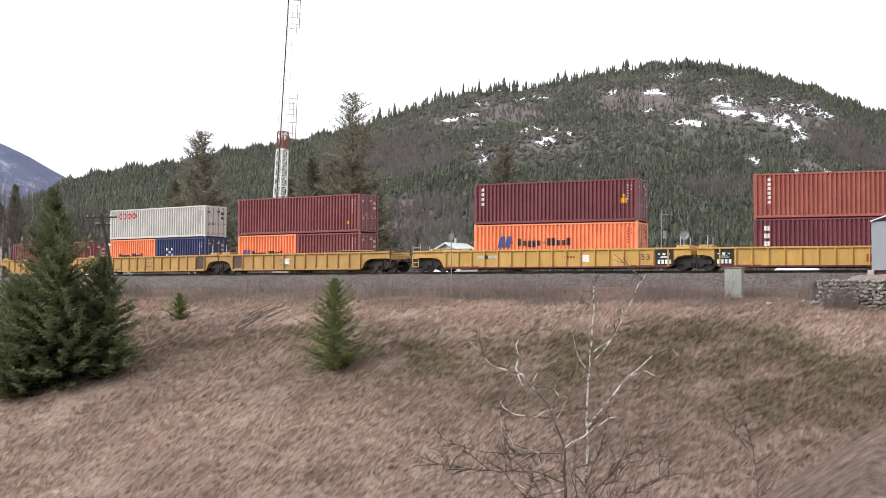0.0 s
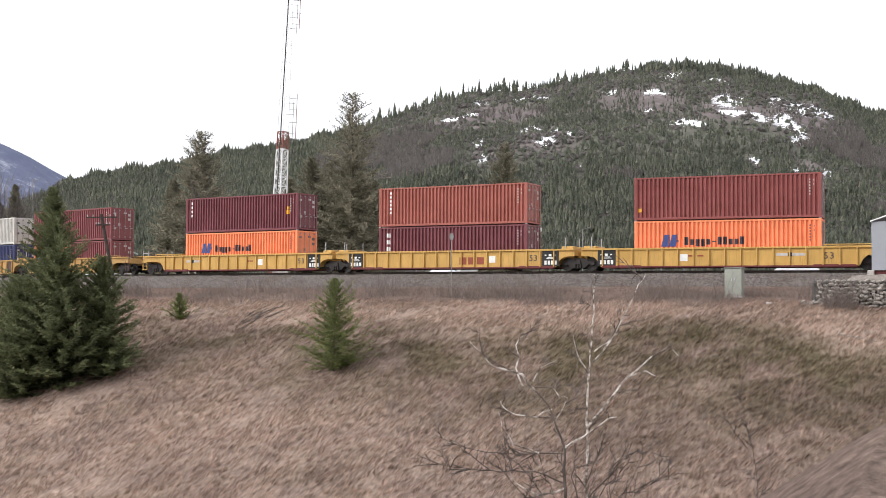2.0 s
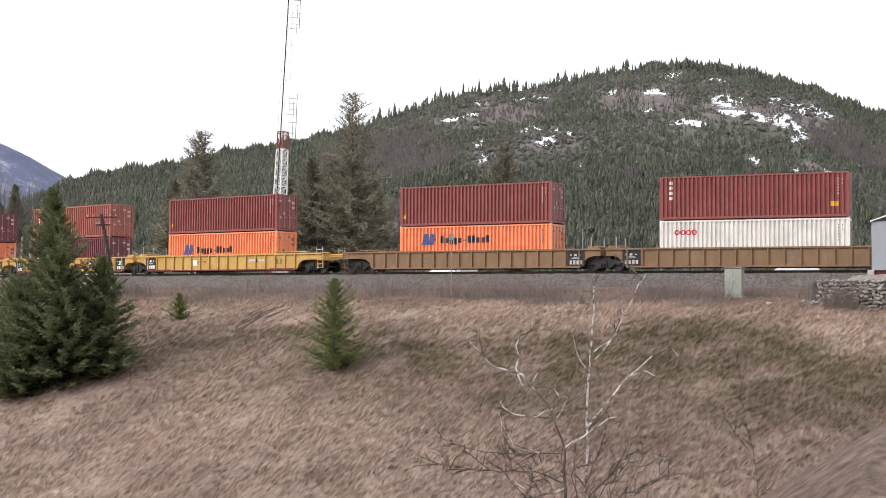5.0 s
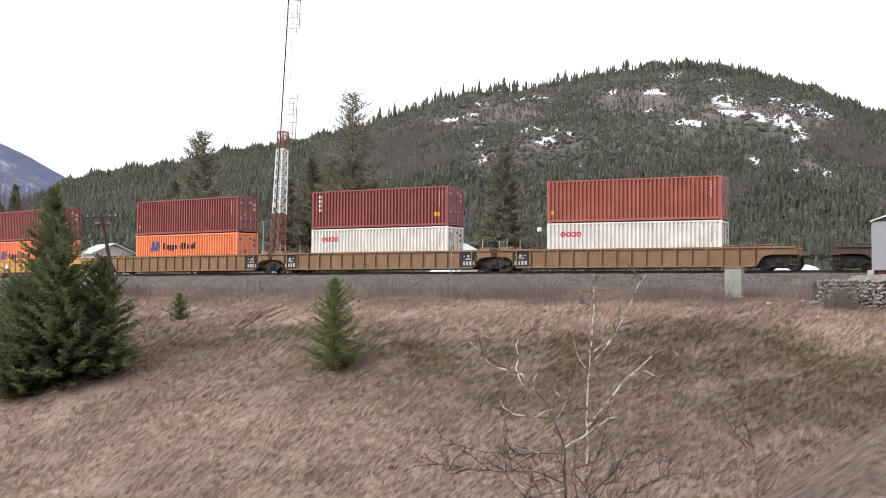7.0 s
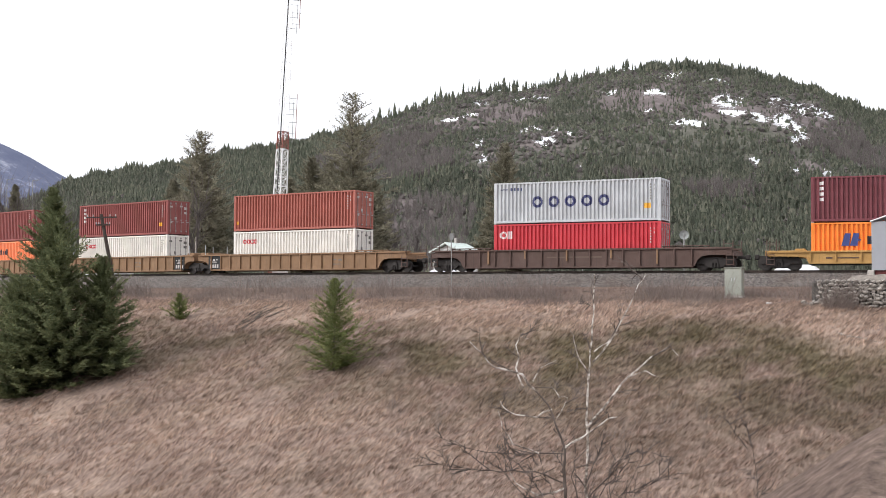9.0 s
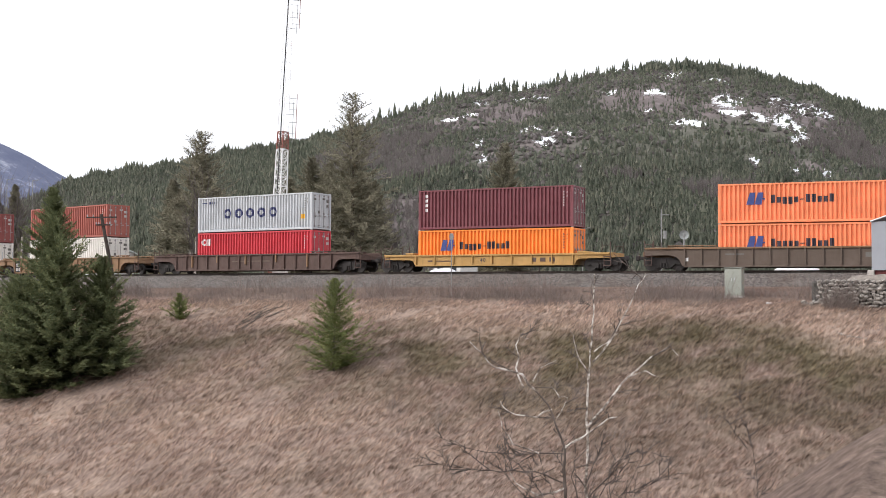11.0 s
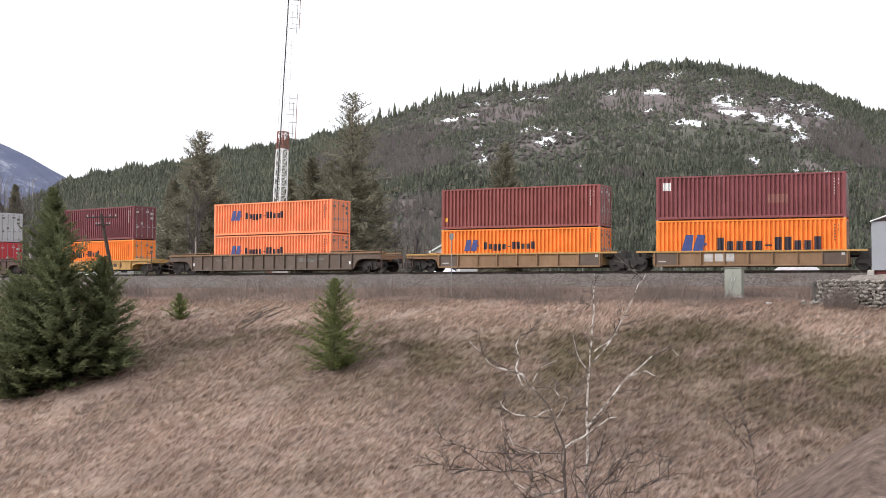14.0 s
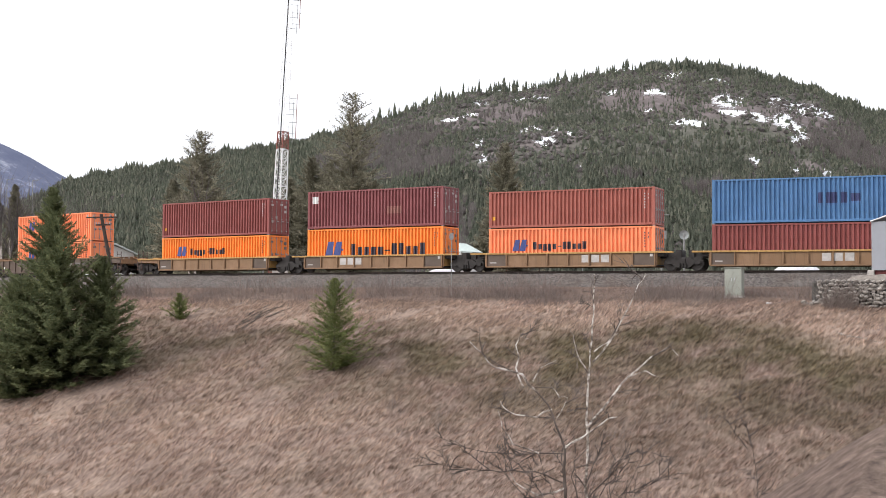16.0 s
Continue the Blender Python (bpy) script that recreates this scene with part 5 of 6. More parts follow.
def bare_tree():
    x, y = bearing(-16.25, 16.0)
    foot = float(ground_z(x, y))
    t = empty("bare_tree", pose(x, y, foot, 0, 0, 16.0))
    e = EYE[2] - foot                       # eye level over the tree's foot
    limb(t, "trunk", [(0.06, -0.1), (0.07, e-2.66), (0.07, e-1.76), (0.08, e-1.30), (0.11, e-0.96), (0.14, e-0.40), (0.17, e+0.32)], 0.026)
    limb(t, "limb", [(0.15, e-0.85), (0.36, e-0.59), (0.49, e-0.38), (0.63, e-0.09), (0.76, e+0.19), (0.85, e+0.33)], 0.014)
    limb(t, "limb", [(0.16, e-0.71), (0.33, e-0.58), (0.48, e-0.47)], 0.01)
    limb(t, "limb", [(0.10, e-1.02), (-0.02, e-0.79), (-0.09, e-0.56), (-0.14, e-0.43)], 0.012)
    limb(t, "trunk", [(-0.19, -0.1), (-0.22, e-2.66), (-0.22, e-1.98), (-0.33, e-1.68), (-0.43, e-1.42), (-0.60, e-1.24)], 0.032, pale=False)
    limb(t, "limb", [(-0.60, e-1.24), (-0.79, e-1.03), (-1.04, e-0.96), (-1.22, e-0.87), (-1.34, e-0.73), (-1.47, e-0.59)], 0.018)
    limb(t, "limb", [(-0.76, e-1.20), (-0.87, e-0.94), (-0.83, e-0.80), (-0.88, e-0.65), (-0.83, e-0.52), (-0.70, e-0.56)], 0.012)
    limb(t, "limb", [(-0.64, e-1.11), (-0.54, e-0.94), (-0.33, e-0.83)], 0.01)
    limb(t, "limb", [(-0.39, e-1.48), (-0.60, e-1.59), (-0.87, e-1.57), (-1.02, e-1.47), (-1.08, e-1.39)], 0.013)
    limb(t, "limb", [(-0.29, e-1.32), (-0.34, e-1.26), (-0.43, e-1.17)], 0.009)
    limb(t, "limb", [(-0.33, e-1.60), (-0.22, e-1.39), (-0.17, e-1.32), (-0.29, e-1.29)], 0.009)
    limb(t, "limb", [(-0.56, e-2.06), (-0.88, e-1.95), (-1.03, e-1.70), (-1.08, e-1.47)], 0.012)
    limb(t, "limb", [(-0.22, e-1.98), (0.10, e-1.76), (0.37, e-1.59), (0.51, e-1.53)], 0.018)
    limb(t, "limb", [(0.08, e-1.70), (0.37, e-1.35), (0.61, e-1.05), (0.90, e-0.79), (1.16, e-0.64), (1.28, e-0.76)], 0.018)
    limb(t, "limb", [(0.63, e-1.03), (0.85, e-0.95), (1.01, e-1.02)], 0.009)
    limb(t, "limb", [(-0.22, e-2.51), (-0.56, e-2.63), (-0.88, e-2.45), (-1.03, e-2.17)], 0.014, 2, 0.4)
    limb(t, "limb", [(-0.22, e-2.45), (-0.60, e-2.30), (-1.20, e-2.30), (-1.73, e-2.25), (-2.17, e-2.19)], 0.01, 2, 0.36, False)
    limb(t, "limb", [(-0.22, e-2.06), (-0.60, e-2.07), (-1.26, e-2.08), (-1.69, e-1.95), (-2.00, e-1.83)], 0.01, 2, 0.36, False)
    limb(t, "limb", [(-0.33, e-2.81), (-0.75, e-2.66), (-1.05, e-2.32), (-1.20, e-2.06)], 0.01, 2, 0.36, False)
    limb(t, "limb", [(0.08, e-2.66), (0.35, e-2.36), (0.57, e-2.10), (0.80, e-1.97)], 0.01, 2, 0.36, False)
    limb(t, "limb", [(0.07, e-2.44), (0.22, e-2.10), (0.31, e-1.83)], 0.009, 2, 0.36, False)
    limb(t, "limb", [(0.08, e-3.04), (0.54, e-2.59), (1.03, e-2.44), (1.29, e-2.40)], 0.009, 2, 0.36, False)
    limb(t, "limb", [(0.01, e-2.81), (-0.13, e-2.36), (-0.07, e-2.06)], 0.009, 2, 0.36, False)
    for k in range(9):                      # thin shoots from the foot
        x = -0.75 + 0.22 * k
        limb(t, "shoot", [(0.3 * x, e - 3.3), (0.7 * x, e - 2.6), (1.2 * x + 0.05 * (k % 3), e - 2.15 + 0.13 * (k % 4))], 0.007, 1, 0.35, False)
    tagged(t, "leafless pale-barked shrubby tree on the near bank", "bare tree")
    x, y = bearing(-8.0, 19.0)
    t = empty("bare_sapling", pose(x, y, float(ground_z(x, y)), 0, 0, 8.0))
    e = EYE[2] - float(ground_z(x, y))
    limb(t, "stem", [(0.1, -0.1), (-0.1, e - 2.4), (-0.32, e - 1.45)], 0.012, 2, 0.35, False)
    limb(t, "side_stem", [(-0.2, e - 2.3), (-0.38, e - 2.05), (-0.55, e - 1.75)], 0.008, 2, 0.3, False)
    tagged(t, "thin leafless sapling on the near bank", "bare tree")


bare_tree()


def birches():
    """Pale leafless trees behind the railway at the foot of the hill."""
    rng = random.Random(77)
    spots = [(-43.1, 175), (-42.7, 190), (-42.3, 172), (-41.9, 186), (-41.5, 178), (-41.1, 195), (-40.6, 182), (-40.2, 200), (-39.6, 190), (-39.2, 176), (-34.9, 160), (-34.6, 158), (-25.6, 190), (-25.0, 200), (-24.2, 195)]
    for i, (a, r) in enumerate(spots):
        x, y = bearing(a, r)
        z = float(ground_z(x, y))
        t = empty("bare_birch", pose(x, y, z))
        h = rng.uniform(13, 18) if a < -36 else rng.uniform(12, 17)
        tr = bmesh.new()
        rod(tr, (0, 0, 0), (rng.uniform(-0.6, 0.6), 0, h * 0.55), 0.17, 0.11, 6)
        top = (rng.uniform(-0.6, 0.6), 0, h * 0.55)
        part("trunk", tr, M["pale_bark"], t)
        cr = bmesh.new()
        r2 = random.Random(i)
        for k in range(9):
            z0 = h * (0.3 + 0.06 * k)
            branching(cr, (top[0] * z0 / (h * 0.55), 0, min(z0, h * 0.55)), (r2.uniform(-0.28, 0.28), r2.uniform(-0.28, 0.28), 1.0), h * r2.uniform(0.3, 0.48), 0.07, 1, r2, 0.55, 3)
        part("crown", cr, M["bare_far"], t)
        tagged(t, "leafless grey birch behind the railway", "bare tree", "birches behind the railway")


birches()

# ---- grass, brush and small things on the slope ----


def slope_points(count, n0, n1, s0, s1, seed):
    rng = np.random.RandomState(seed)
    s = s0 + (s1 - s0) * rng.rand(count)
    n = n0 + (n1 - n0) * rng.rand(count)
    r = LAND_RADIUS + n
    x, y = LAND_CENTRE[0] + r * np.sin(s * LAND_CURVE), LAND_CENTRE[1] - r * np.cos(s * LAND_CURVE)
    return x, y, rng


def blades(name, x, y, rng, per, hmin, hmax, width, spread, lean, mat, label, category):
    m = len(x)
    z = ground_z(x, y)
    h = hmin + (hmax - hmin) * rng.rand(m, per)
    off = (rng.rand(m, per, 2) - 0.5) * spread
    tip = (rng.rand(m, per, 2) - 0.5) * (1.2 if lean < 0.6 else 0.7) * h[..., None]
    a = np.stack([x[:, None] + off[..., 0], y[:, None] + off[..., 1], np.repeat(z[:, None], per, 1) - 0.03], -1)
    c = a + np.stack([tip[..., 0] + 0.92 * lean * h, tip[..., 1] + 0.39 * lean * h - 0.3 * h, h], -1)
    sway = (rng.rand(m, 1) - 0.5) * 0.9
    c[..., 0] += sway * h
    ang = rng.rand(m, per) * 1.6 - 0.8
    wv = np.stack([np.cos(ang), np.sin(ang), 0 * ang], -1) * width
    V = np.stack([a - wv, a + wv, c], 2).reshape(-1, 3)
    tagged(new(name, mesh_arrays(name, V, np.arange(len(V)).reshape(-1, 3), mat)), label, category, kind="stuff")


def undergrowth():
    x, y, rng = slope_points(60000, 8.5, 37.0, -98, 4, 101)
    keep = rough_field(x, y, 55, 2.6, 3) + 0.3 * rng.rand(len(x)) > -0.02
    blades("dry_grass", x[keep], y[keep], rng, 7, 0.10, 0.30, 0.02, 0.26, 0.95, M["dry_grass"], "tufts of dry brown grass on the slope", "grass")
    x, y, rng = slope_points(2600, 8.3, 14.5, -98, 4, 107)
    keep = rough_field(x, y, 59, 2.0, 2) > 0.08
    blades("straw_tufts", x[keep], y[keep], rng, 9, 0.10, 0.28, 0.03, 0.5, 1.8, M["dry_grass"], "pale matted straw tufts along the crest of the slope", "grass")
    x, y, rng = slope_points(7500, 4.0, 10.2, -102, 4, 102)
    keep = rough_field(x, y, 56, 3.2, 3) + 0.35 * rng.rand(len(x)) > 0.14
    blades("bare_brush", x[keep], y[keep], rng, 7, 0.10, 0.62, 0.010, 0.8, 0.0, M["twigs"], "leafless reddish brush along the railway", "brush")
    x, y, rng = slope_points(900, 4.5, 8.5, -66, 0, 104)
    keep = rough_field(x, y, 58, 3.0, 2) > 0.05
    blades("tall_brush", x[keep], y[keep], rng, 5, 0.8, 1.9, 0.012, 0.8, 0.0, M["twigs"], "tall thin leafless stems beside the track", "brush")
    x, y, rng = slope_points(42, 10.8, 11.6, -5.9, -4.2, 105)
    blades("bare_bush", x, y, rng, 9, 0.7, 2.1, 0.008, 0.5, 0.0, M["twigs"], "leafless bush before the rock wall", "brush")
    x, y, rng = slope_points(1500, 12, 36, -98, 4, 103)
    keep = rough_field(x, y, 57, 6.0, 2) > 0.18
    blades("slope_weeds", x[keep], y[keep], rng, 14, 0.25, 0.7, 0.010, 0.5, 0.1, M["twigs"], "dark dead weeds standing in the grass", "weeds")


undergrowth()


def fallen(a, r, length, turn, thick, label, seed):
    x, y = bearing(a, r)
    rng = random.Random(seed)
    t = empty("fallen_branch", pose(x, y, float(ground_z(x, y)) + 0.05, 0, 0, turn))
    bm = bmesh.new()
    p = Vector((0, 0, 0.03))
    for i in range(6):
        q = p + Vector((length / 6, rng.uniform(-0.08, 0.08), 0))
        q.z = 0.06 + float(ground_z(*(t.matrix_basis @ q).to_2d())) - t.location.z
        rod(bm, p, q, thick * (1 - 0.12 * i), thick * (0.88 - 0.12 * i), 5)
        p = q
    part("stick", bm, M["pale_bark" if seed % 2 else "bark"], t)
    tagged(t, label, "branch")


for k in range(7):
    fallen(-32.6 + 0.22 * k, 79.5 + 0.9 * (k % 3), 2.2 + 0.4 * (k % 4), 74 + 7 * (k % 5), 0.06, "grey dead stick on a brush heap", 2 * k + 6)
fallen(-32.4, 78.6, 3.6, 84, 0.06, "dark fallen branch lying in the grass", 2)
fallen(-32.3, 80.0, 1.6, 60, 0.05, "dark fallen branch lying in the grass", 4)
fallen(-4.6, 64.0, 2.4, -20, 0.04, "pale fallen branch lying in the grass", 3)

# ---- beside the railway ----


def gabion_wall():
    g = empty("gabion_wall")
    rng = random.Random(4)
    cols, rows = 62, 9
    protos = []
    for k in range(6):
        bm = bmesh.new()
        bmesh.ops.create_icosphere(bm, subdivisions=1, radius=0.5)
        for v in bm.verts:
            v.co *= rng.uniform(0.75, 1.15)
            v.co.x *= 1.15
            v.co.z *= 0.85
        me = bpy.data.meshes.new("stone")
        bm.to_mesh(me)
        bm.free()
        me.materials.append(M["stone"])
        protos.append(me)
    for j in range(rows):
        for i in range(cols):
            a = -6.15 + 0.104 * i + rng.uniform(-0.03, 0.09)
            if j >= 3 and i < 7 - 0.4 * (j % 3):
                continue
            x, y = bearing(a, 68.6 + rng.uniform(-0.12, 0.14))
            ob = part("stone", protos[rng.randrange(6)], None, g)
            s = rng.uniform(0.17, 0.29)
            ob.matrix_basis = pose(x, y, -2.2 + 0.195 * j + rng.uniform(-0.06, 0.06), rng.uniform(0, 40), rng.uniform(0, 40), rng.uniform(0, 360)) @ Matrix.Diagonal((s, s, s, 1))
    fill = bmesh.new()
    x0, y0 = bearing(-6.15, 68.9)
    box(fill, x0 + 0.5, x0 + 9, y0 + 0.22, y0 + 1.3, -2.7, -0.62, 0.1)
    part("stone_fill", fill, M["shaded_stone"], g)
    tagged(g, "low retaining wall of grey broken rock", "stone wall")
    # gravel pad behind the wall
    bm = bmesh.new()
    n, w = 26, 13
    for i in range(n + 1):
        for j in range(w + 1):
            u, v = i / n, j / w
            px, py = x0 + 0.9 + 10.5 * u, y0 + 0.12 + 4.2 * v
            edge = min(1, u * 6) * min(1, v * 4 + 0.55) * min(1, (1 - v) * 5)
            bm.verts.new((px, py, -1.9 + 1.62 * edge + noise.noise((px * 1.5, py * 1.5, 0)) * 0.08))
    bm.verts.ensure_lookup_table()
    for i in range(n):
        for j in range(w):
            k = i * (w + 1) + j
            bm.faces.new([bm.verts[q] for q in (k, k + w + 1, k + w + 2, k + 1)])
    ob = new("gravel_pad", bpy.data.meshes.new("gravel_pad"))
    bm.normal_update()
    bm.to_mesh(ob.data)
    bm.free()
    ob.data.materials.append(M["gravel"])
    tagged(ob, "pale gravel pad behind the rock wall", "gravel", kind="structure")


gabion_wall()


def shed():
    x, y = bearing(-3.13, 70.4)
    s = empty("equipment_shed", pose(x, y, -0.42, 0, 0, -3))
    w = bmesh.new()
    box(w, 0, 5.2, 0, 2.6, 0.42, 3.12)
    part("wall", w, M["shed"], s)
    seam = None
    for k in range(1, 7):
        ob = part("seam", boxed(-0.012, 0.012, -0.012, 0, 0.44, 3.1) if seam is None else seam, M["shed"], s)
        seam = ob.data
        ob.matrix_basis = pose(0.75 * k, 0, 0)
    part("roof", slab([(-0.06, 3.10), (-0.06, 3.16), (2.6, 4.1), (5.3, 3.16), (5.3, 3.10), (2.6, 4.02)], -0.12, 2.72), M["roof_white"], s, "white pitched roof")
    part("skid", boxed(-0.02, 5.2, 0.15, 2.45, 0.12, 0.42), M["sill_red"], s)
    foot = None
    for fx in (-0.22, 2.4, 4.8):
        ob = part("footing", boxed(0, 0.36, 0, 0.5, 0, 0.45, 0.03) if foot is None else foot, M["concrete"], s)
        foot = ob.data
        ob.matrix_basis = pose(fx, -0.1, -0.02)
    tagged(s, "grey metal equipment shed with a white roof", "shed")


shed()


def trackside_cabinet():
    x, y = bearing(-9.16, 73.6)
    c = empty("trackside_cabinet", pose(x, y, float(ground_z(x, y)), 0, 0, -6))
    part("body", boxed(-0.52, 0.52, -0.3, 0.3, 0.1, 1.72, 0.03), M["cabinet"], c)
    part("plinth", boxed(-0.56, 0.56, -0.34, 0.34, -0.25, 0.1, 0.02), M["concrete"], c)
    part("lid", boxed(-0.56, 0.56, -0.34, 0.34, 1.72, 1.77, 0.01), M["cabinet"], c)
    for k, x0 in enumerate((-0.50, 0.01)):
        d = part("door", boxed(x0, x0 + 0.49, -0.32, -0.3, 0.14, 1.66, 0.006), M["cabinet"], c)
        part("handle", boxed(x0 + (0.40 if k == 0 else 0.05), x0 + (0.44 if k == 0 else 0.09), -0.35, -0.32, 0.95, 1.15), M["zinc"], d)
    tagged(c, "grey-green metal signal cabinet beside the track", "cabinet")
    x, y = bearing(-7.6, 69.8)
    bm = boxed(-0.2, 0.2, -0.1, 0.1, 0.0, 0.08, 0.03)
    ob = part("plastic_scrap", bm, M["litter"], None)
    ob.matrix_basis = pose(x, y, float(ground_z(x, y)) + 0.02, 4, 5, 20)
    tagged(ob, "white plastic scrap lying on the grass", "litter")


trackside_cabinet()


def leaning_pole():
    x, y = bearing(-38.1, 97.0)
    z = float(ground_z(x, y))
    p = empty("telegraph_pole", pose(x, y, z, 0, -11, 38))
    part("pole", rod(bmesh.new(), (0, 0, -0.6), (0, 0, 6.6), 0.17, 0.12, 10), M["wood"], p)
    for zz, half in ((6.35, 1.15), (5.75, 0.55)):
        a = part("crossarm", boxed(-half, half, -0.06, 0.06, -0.05, 0.06, 0.01), M["wood"], p)
        a.matrix_basis = pose(0, -0.1, zz, 0, 9, 0)
        pin = None
        for q in (-0.92, -0.55, 0.55, 0.92):
            ob = part("insulator", rod(bmesh.new(), (0, 0, 0), (0, 0, 0.17), 0.045, 0.03, 7) if pin is None else pin, M["zinc"], a)
            pin = ob.data
            ob.matrix_basis = pose(q * half, 0, 0.06)
    tagged(p, "old leaning wooden telegraph pole with two crossarms", "utility pole")


leaning_pole()

# ---- behind the railway ----


def mast():
    x, y = bearing(-30.82, 150.0)
    t = empty("radio_mast", pose(x, y, float(ground_z(x, y)), 0, 2.0, 30.66))
    wide = lambda z: 1.22 * max(0.34, 1 - z / 58.0)
    corner = lambda z, k: (wide(z) * math.sin(2 * math.pi * k / 3 + math.pi), wide(z) * math.cos(2 * math.pi * k / 3 + math.pi), z)
    cuts = [(0, 11.3, "mast_red"), (11.3, 19.4, "mast_white"), (19.4, 21.6, "mast_red"), (21.6, 48, "mast_white")]
    for z0, z1, col in cuts:
        n = max(2, round((z1 - z0) / (1.2 if z1 < 22 else 2.2)))
        for k in range(3):
            part("leg", rod(bmesh.new(), corner(z0, k), corner(z1, k), 0.085 if z1 < 22 else 0.03, 0.08 if z1 < 22 else 0.02, 6), M[col], t)
        for i in range(n):
            a, b = z0 + (z1 - z0) * i / n, z0 + (z1 - z0) * (i + 1) / n
            thick = 0.05 if z1 < 22 else 0.009
            for k in range(3):
                for p, q in ((corner(a, k), corner(b, (k + 1) % 3)), (corner(a, (k + 1) % 3), corner(b, k)), (corner(b, k), corner(b, (k + 1) % 3))):
                    part("brace", rod(bmesh.new(), p, q, thick, None, 4), M[col], t)
    part("cable", rod(bmesh.new(), (-0.55, -0.3, 2), (0.05, -0.3, 48), 0.085, 0.075, 6), M["cable"], t, "black feeder cable")
    for z0, dx in ((20.2, 1.15), (20.8, 1.55), (34.0, 1.1), (34.6, 1.4)):
        an = part("antenna", rod(bmesh.new(), (dx, -0.2, z0), (dx, -0.2, z0 + 5.6), 0.045, 0.04, 5), M["mast_red" if dx > 1.3 else "zinc"], t)
        for q in (0.6, 2.0, 3.6, 5.0):
            part("bracket", rod(bmesh.new(), (dx - 0.9, -0.2, z0 + q), (dx + 0.1, -0.2, z0 + q), 0.03, None, 4), M["zinc"], an)
    tagged(t, "tall leaning lattice radio mast, red and white", "radio mast")
    x, y = bearing(-30.6, 146.0)
    h = empty("mast_hut", pose(x, y, float(ground_z(x, y)), 0, 0, 25))
    part("wall", boxed(-0.9, 0.9, -0.8, 0.8, -0.2, 5.7, 0.02), M["concrete"], h)
    part("roof", slab([(-1.05, 5.7), (-1.05, 5.8), (0, 6.2), (1.05, 5.8), (1.05, 5.7)], -0.95, 0.95), M["concrete"], h)
    tagged(h, "grey hut at the foot of the mast", "hut")


mast()


def house(a, r, turn, w, d, eave, ridge, roof, label):
    x, y = bearing(a, r)
    h = empty("house", pose(x, y, float(ground_z(x, y)), 0, 0, turn))
    part("wall", slab([(-w / 2, -0.3), (w / 2, -0.3), (w / 2, eave), (0, ridge - 0.15), (-w / 2, eave)], -d / 2, d / 2), M["wall_white"], h)
    o = 0.4
    k = (ridge - eave) / (w / 2)
    part("roof", slab([(-w / 2 - o, eave - o * k), (0, ridge), (w / 2 + o, eave - o * k), (w / 2 + o, eave - o * k + 0.18), (0, ridge + 0.2), (-w / 2 - o, eave - o * k + 0.18)], -d / 2 - 0.5, d / 2 + 0.5), M[roof], h)
    for wx in (-w / 4, w / 4):
        for z in (1.2, 4.0):
            if z + 1.3 < eave:
                win = part("window", boxed(wx - 0.55, wx + 0.55, -d / 2 - 0.05, -d / 2 + 0.02, z, z + 1.2), M["wall_white"], h)
                part("pane", boxed(wx - 0.45, wx + 0.45, -d / 2 - 0.06, -d / 2 - 0.052, z + 0.1, z + 1.1), M["glass"], win)
    part("chimney", boxed(-0.14, 0.14, -0.14, 0.14, ridge - 0.6, ridge + 0.8, 0.02), M["concrete"], h)
    tagged(h, label, "house")


house(-22.25, 150, -14, 4.2, 3.6, 6.95, 7.9, "roof_green", "white gabled house with a pale green roof")
house(-38.6, 172, 58, 5.6, 6.4, 6.7, 7.9, "roof_green", "small white house with a green roof")


def lamp_post(a, r, height, kind, label):
    x, y = bearing(a, r)
    p = empty("street_lamp", pose(x, y, float(ground_z(x, y)), 0, 0, -a))
    part("pole", rod(bmesh.new(), (0, 0, -0.2), (0, 0, height), 0.10, 0.07, 8), M["pole_grey" if kind != "dark" else "wood"], p)
    if kind == "arm":
        part("arm", rod(bmesh.new(), (0, 0, height - 0.1), (0.8, 0, height + 0.12), 0.04, None, 6), M["pole_grey"], p)
        part("lamp_head", boxed(0.6, 1.05, -0.12, 0.12, height + 0.04, height + 0.19, 0.05), M["pole_grey"], p)
    else:
        part("lamp_head", boxed(-0.3, 0.3, -0.22, 0.22, height - 0.1, height + 0.45, 0.1), M["mast_white"], p)
    tagged(p, label, "street lamp")


lamp_post(-31.4, 140, 9.6, "arm", "grey street lamp behind the railway")
lamp_post(-18.25, 150, 9.7, "dark", "dark post with a white lamp box")
lamp_post(-16.2, 155, 10.3, "arm", "street lamp with a pale arm")
lamp_post(-42.95, 220, 21.0, "arm", "tall street lamp at the roadside")
lamp_post(-41.85, 225, 21.5, "arm", "tall street lamp at the roadside")


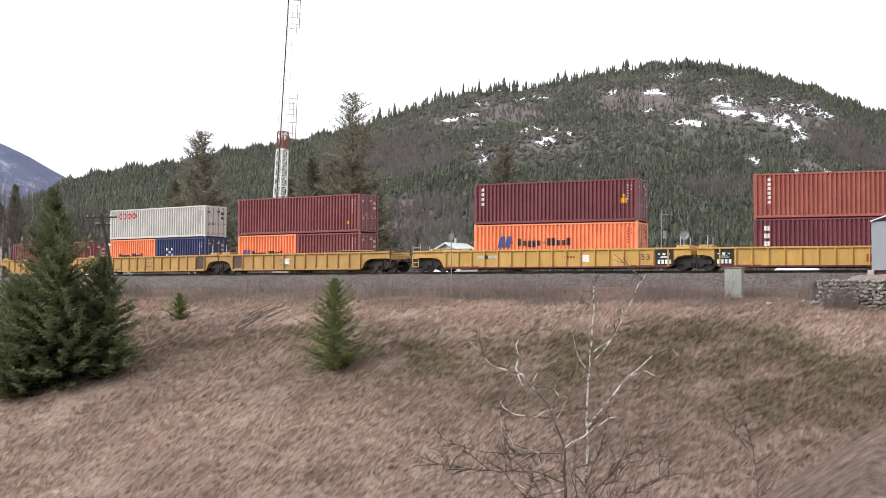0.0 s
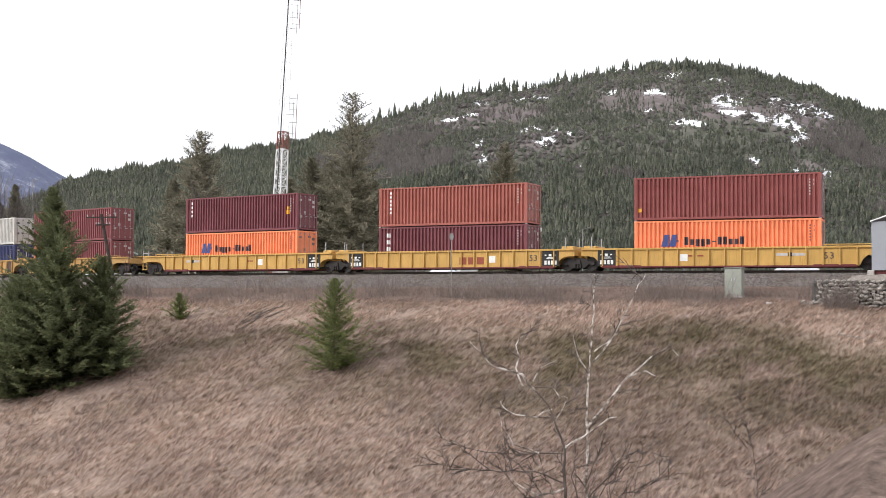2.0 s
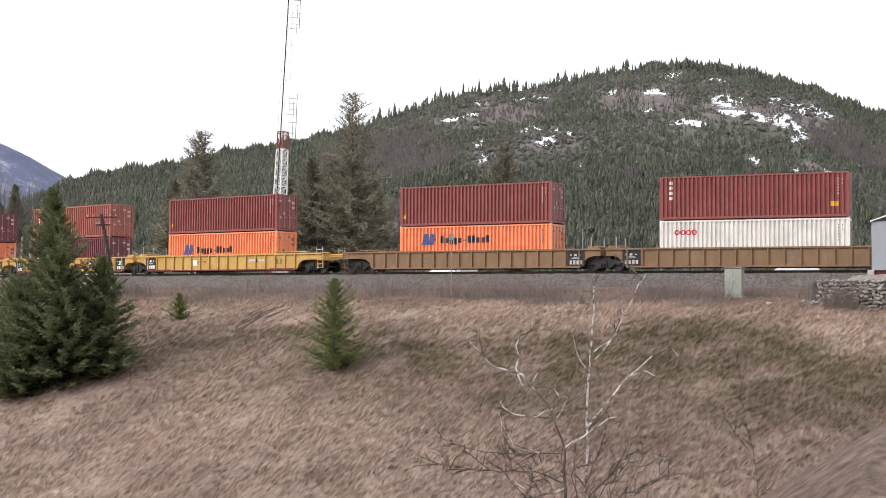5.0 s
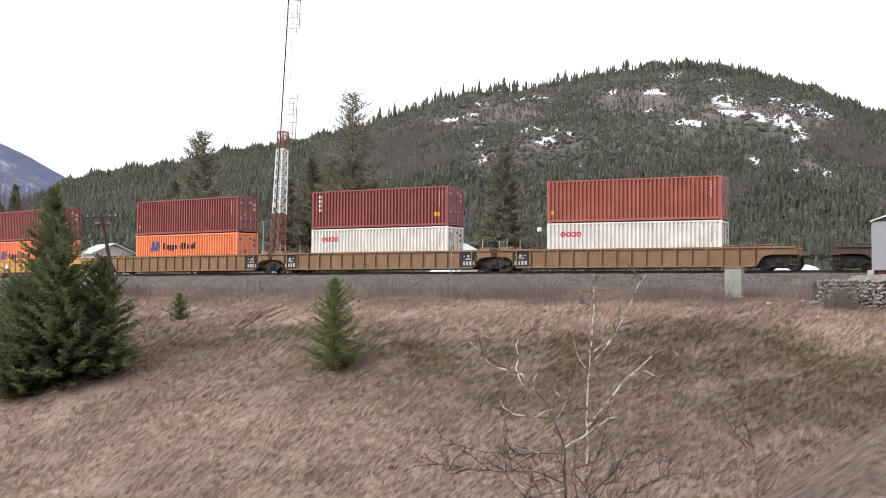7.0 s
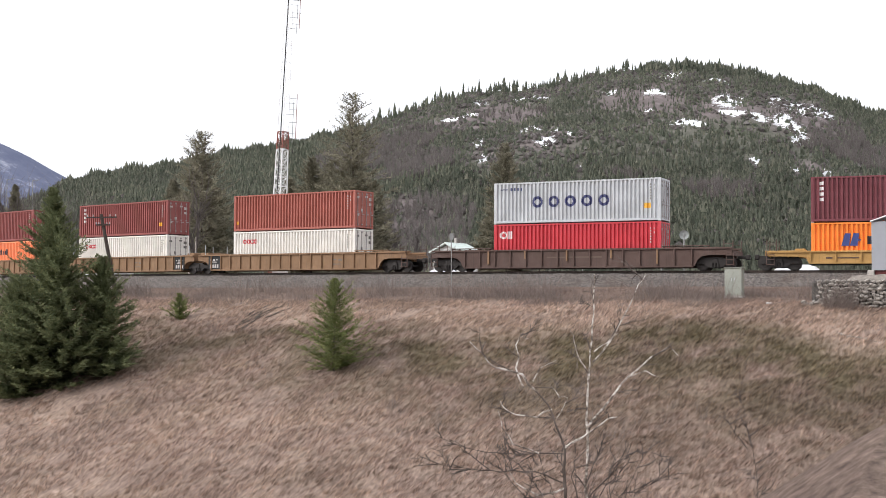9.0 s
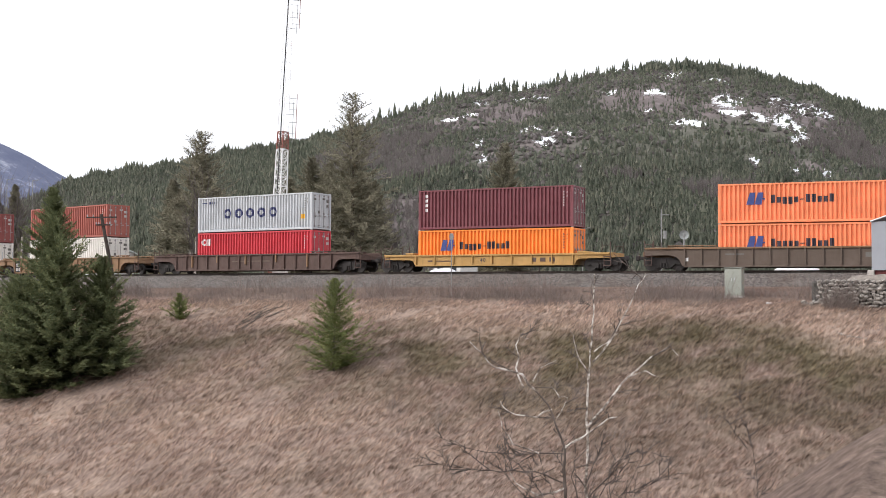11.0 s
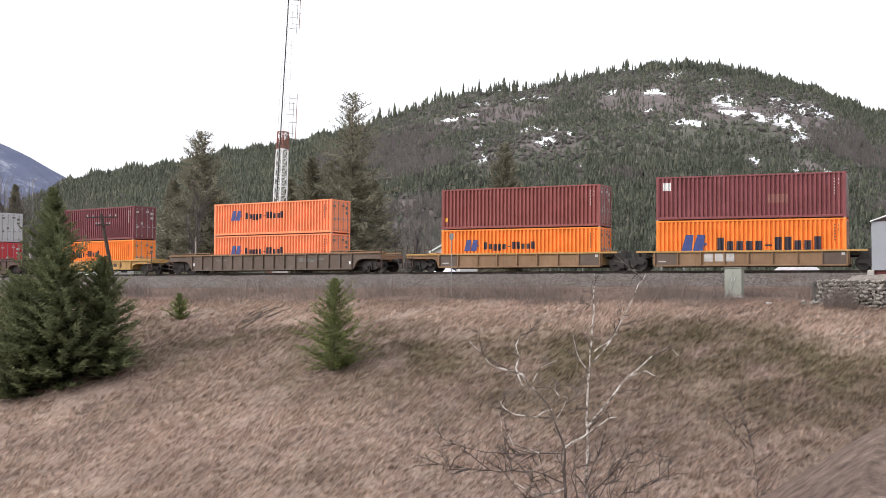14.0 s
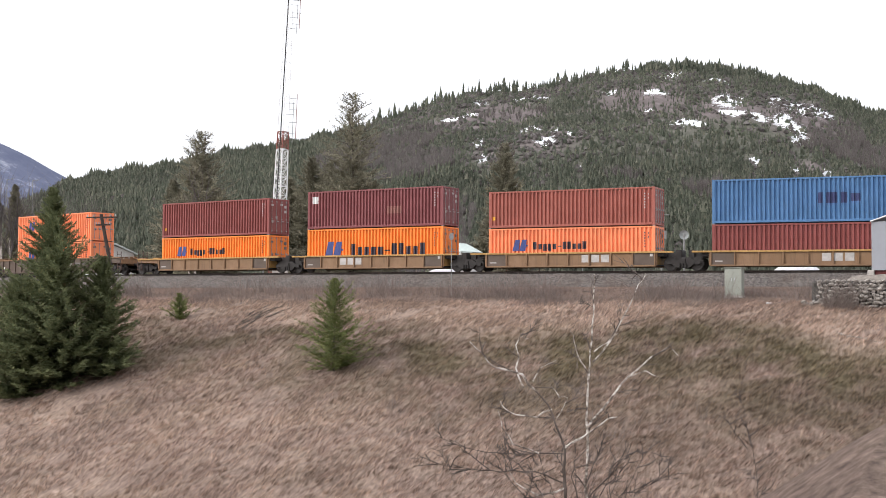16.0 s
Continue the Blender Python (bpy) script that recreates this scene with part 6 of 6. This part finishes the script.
def yard():
    x, y = bearing(-12.5, 140)
    p = empty("utility_pole", pose(x, y, float(ground_z(x, y)), 0, 0, 12))
    part("pole", rod(bmesh.new(), (0, 0, -0.2), (0, 0, 11.6), 0.085, 0.07, 8), M["pole_grey"], p)
    part("crossarm", boxed(-0.1, 0.9, -0.05, 0.05, 10.9, 11.0), M["pole_grey"], p)
    part("transformer", rod(bmesh.new(), (0.4, 0, 8.2), (0.4, 0, 9.1), 0.2, None, 10), M["pole_grey"], p)
    tagged(p, "pale utility pole with one crossarm", "utility pole")
    x, y = bearing(-11.45, 142)
    d = empty("satellite_dish", pose(x, y, float(ground_z(x, y)), 0, 0, 11))
    part("post", rod(bmesh.new(), (0, 0, -0.2), (0, 0, 8.9), 0.12, None, 8), M["pole_grey"], d)
    bm = bmesh.new()
    rings = []
    for k in range(6):
        rr = 0.55 * k / 5
        rings.append([bm.verts.new((rr * math.cos(t), 0.5 * (rr / 0.7) ** 2 * -0.6, 8.75 + rr * math.sin(t))) for t in [2 * math.pi * i / 20 for i in range(20)]])
    for a, b in zip(rings, rings[1:]):
        for i in range(20):
            bm.faces.new((a[i], a[(i + 1) % 20], b[(i + 1) % 20], b[i]))
    bmesh.ops.remove_doubles(bm, verts=bm.verts, dist=0.001)
    part("reflector", bm, M["dish_white"], d)
    tagged(d, "white round dish on a post", "dish")


yard()


def snow_remnant(s, length, seed):
    """An old strip of snow on the far shoulder of the track."""
    rng = random.Random(seed)
    bm = bmesh.new()
    n, m = 14, 6
    for i in range(n + 1):
        for j in range(m + 1):
            u, v = i / n, j / m
            x, y = on_bank(s + length * (u - 0.5), 7.2 + 2.6 * v)
            edge = max(0.0, math.sin(math.pi * u) * math.sin(math.pi * v)) ** 0.5
            bm.verts.new((x, y, float(ground_z(x, y)) - 0.12 + 0.27 * edge + rng.uniform(-0.02, 0.02)))
    bm.verts.ensure_lookup_table()
    for i in range(n):
        for j in range(m):
            k = i * (m + 1) + j
            bm.faces.new([bm.verts[q] for q in (k, k + m + 1, k + m + 2, k + 1)])
    ob = part("snow_patch", bm, M["snow"], None)
    tagged(ob, "old white snow patch on the far shoulder", "snow", "snow patches by the track")


def snow_bank(s, length, height, seed):
    """A ploughed bank of old snow along the far shoulder."""
    rng = random.Random(seed)
    bm = bmesh.new()
    n, m = 36, 10
    for i in range(n + 1):
        for j in range(m + 1):
            u, v = i / n, j / m
            x, y = on_bank(s + length * (u - 0.5), 8.3 + 3.4 * v)
            edge = min(1.0, 5 * u, 5 * (1 - u)) * max(0.0, math.sin(math.pi * v)) ** 0.6
            lump = 0.78 + 0.3 * noise.noise((x * 0.8, y * 0.8, seed))
            bm.verts.new((x, y, float(ground_z(x, y)) - 0.08 + height * edge * lump + rng.uniform(-0.02, 0.02)))
    bm.verts.ensure_lookup_table()
    for i in range(n):
        for j in range(m):
            k = i * (m + 1) + j
            bm.faces.new([bm.verts[q] for q in (k, k + m + 1, k + m + 2, k + 1)])
    ob = part("snow_bank", bm, M["snow"], None)
    tagged(ob, "long bank of old white snow beyond the track", "snow", "snow patches by the track")


snow_bank(-39.8, 3.0, 0.66, 3)
snow_bank(-10.2, 4.2, 0.74, 5)
for spot, span in ((-38.2, 2.4), (-17.9, 1.5), (-44.0, 4.0), (-50.0, 5.0), (-57.0, 6.0), (-31.5, 3.0), (-25.0, 4.0), (-65.0, 4.0)):
    snow_remnant(spot, span, int(spot * -10))


def track_marker():
    x, y = bearing(-22.45, 79.6)
    m = empty("track_marker", pose(x, y, float(ground_z(x, y)), 0, 0, 20))
    part("post", rod(bmesh.new(), (0, 0, -0.3), (0, 0, 4.1), 0.03, None, 7), M["pole_grey"], m)
    part("sign_plate", slab([(-0.1, 3.78), (0.1, 3.78), (0.16, 3.95), (0.11, 4.2), (-0.11, 4.2), (-0.16, 3.95)], -0.05, -0.035), M["pole_grey"], m)
    tagged(m, "thin trackside post with a small grey plate", "track sign")


track_marker()


def travelled(t):
    """Metres that the train has rolled since the start, less its shift."""
    return 13.874 * t + 0.00432 * t * t - TRAIN_SHIFT


def motions():
    times = [float(i) for i in range(17)]
    for ob, s in CARS:
        walk(ob, [(t, track_pose(s - travelled(t))) for t in times])
    for ob, s, z in BOXES:
        walk(ob, [(t, track_pose(s - travelled(t), z)) for t in times])
    ticks = [i / FPS for i in range(int(16 * FPS) + 1)]
    for ob, x in WHEELSETS:                     # wheels roll without slipping
        walk(ob, [(t, pose(x, 0, 0.46, 0, -math.degrees(travelled(t) / 0.46), 0)) for t in ticks])


motions()
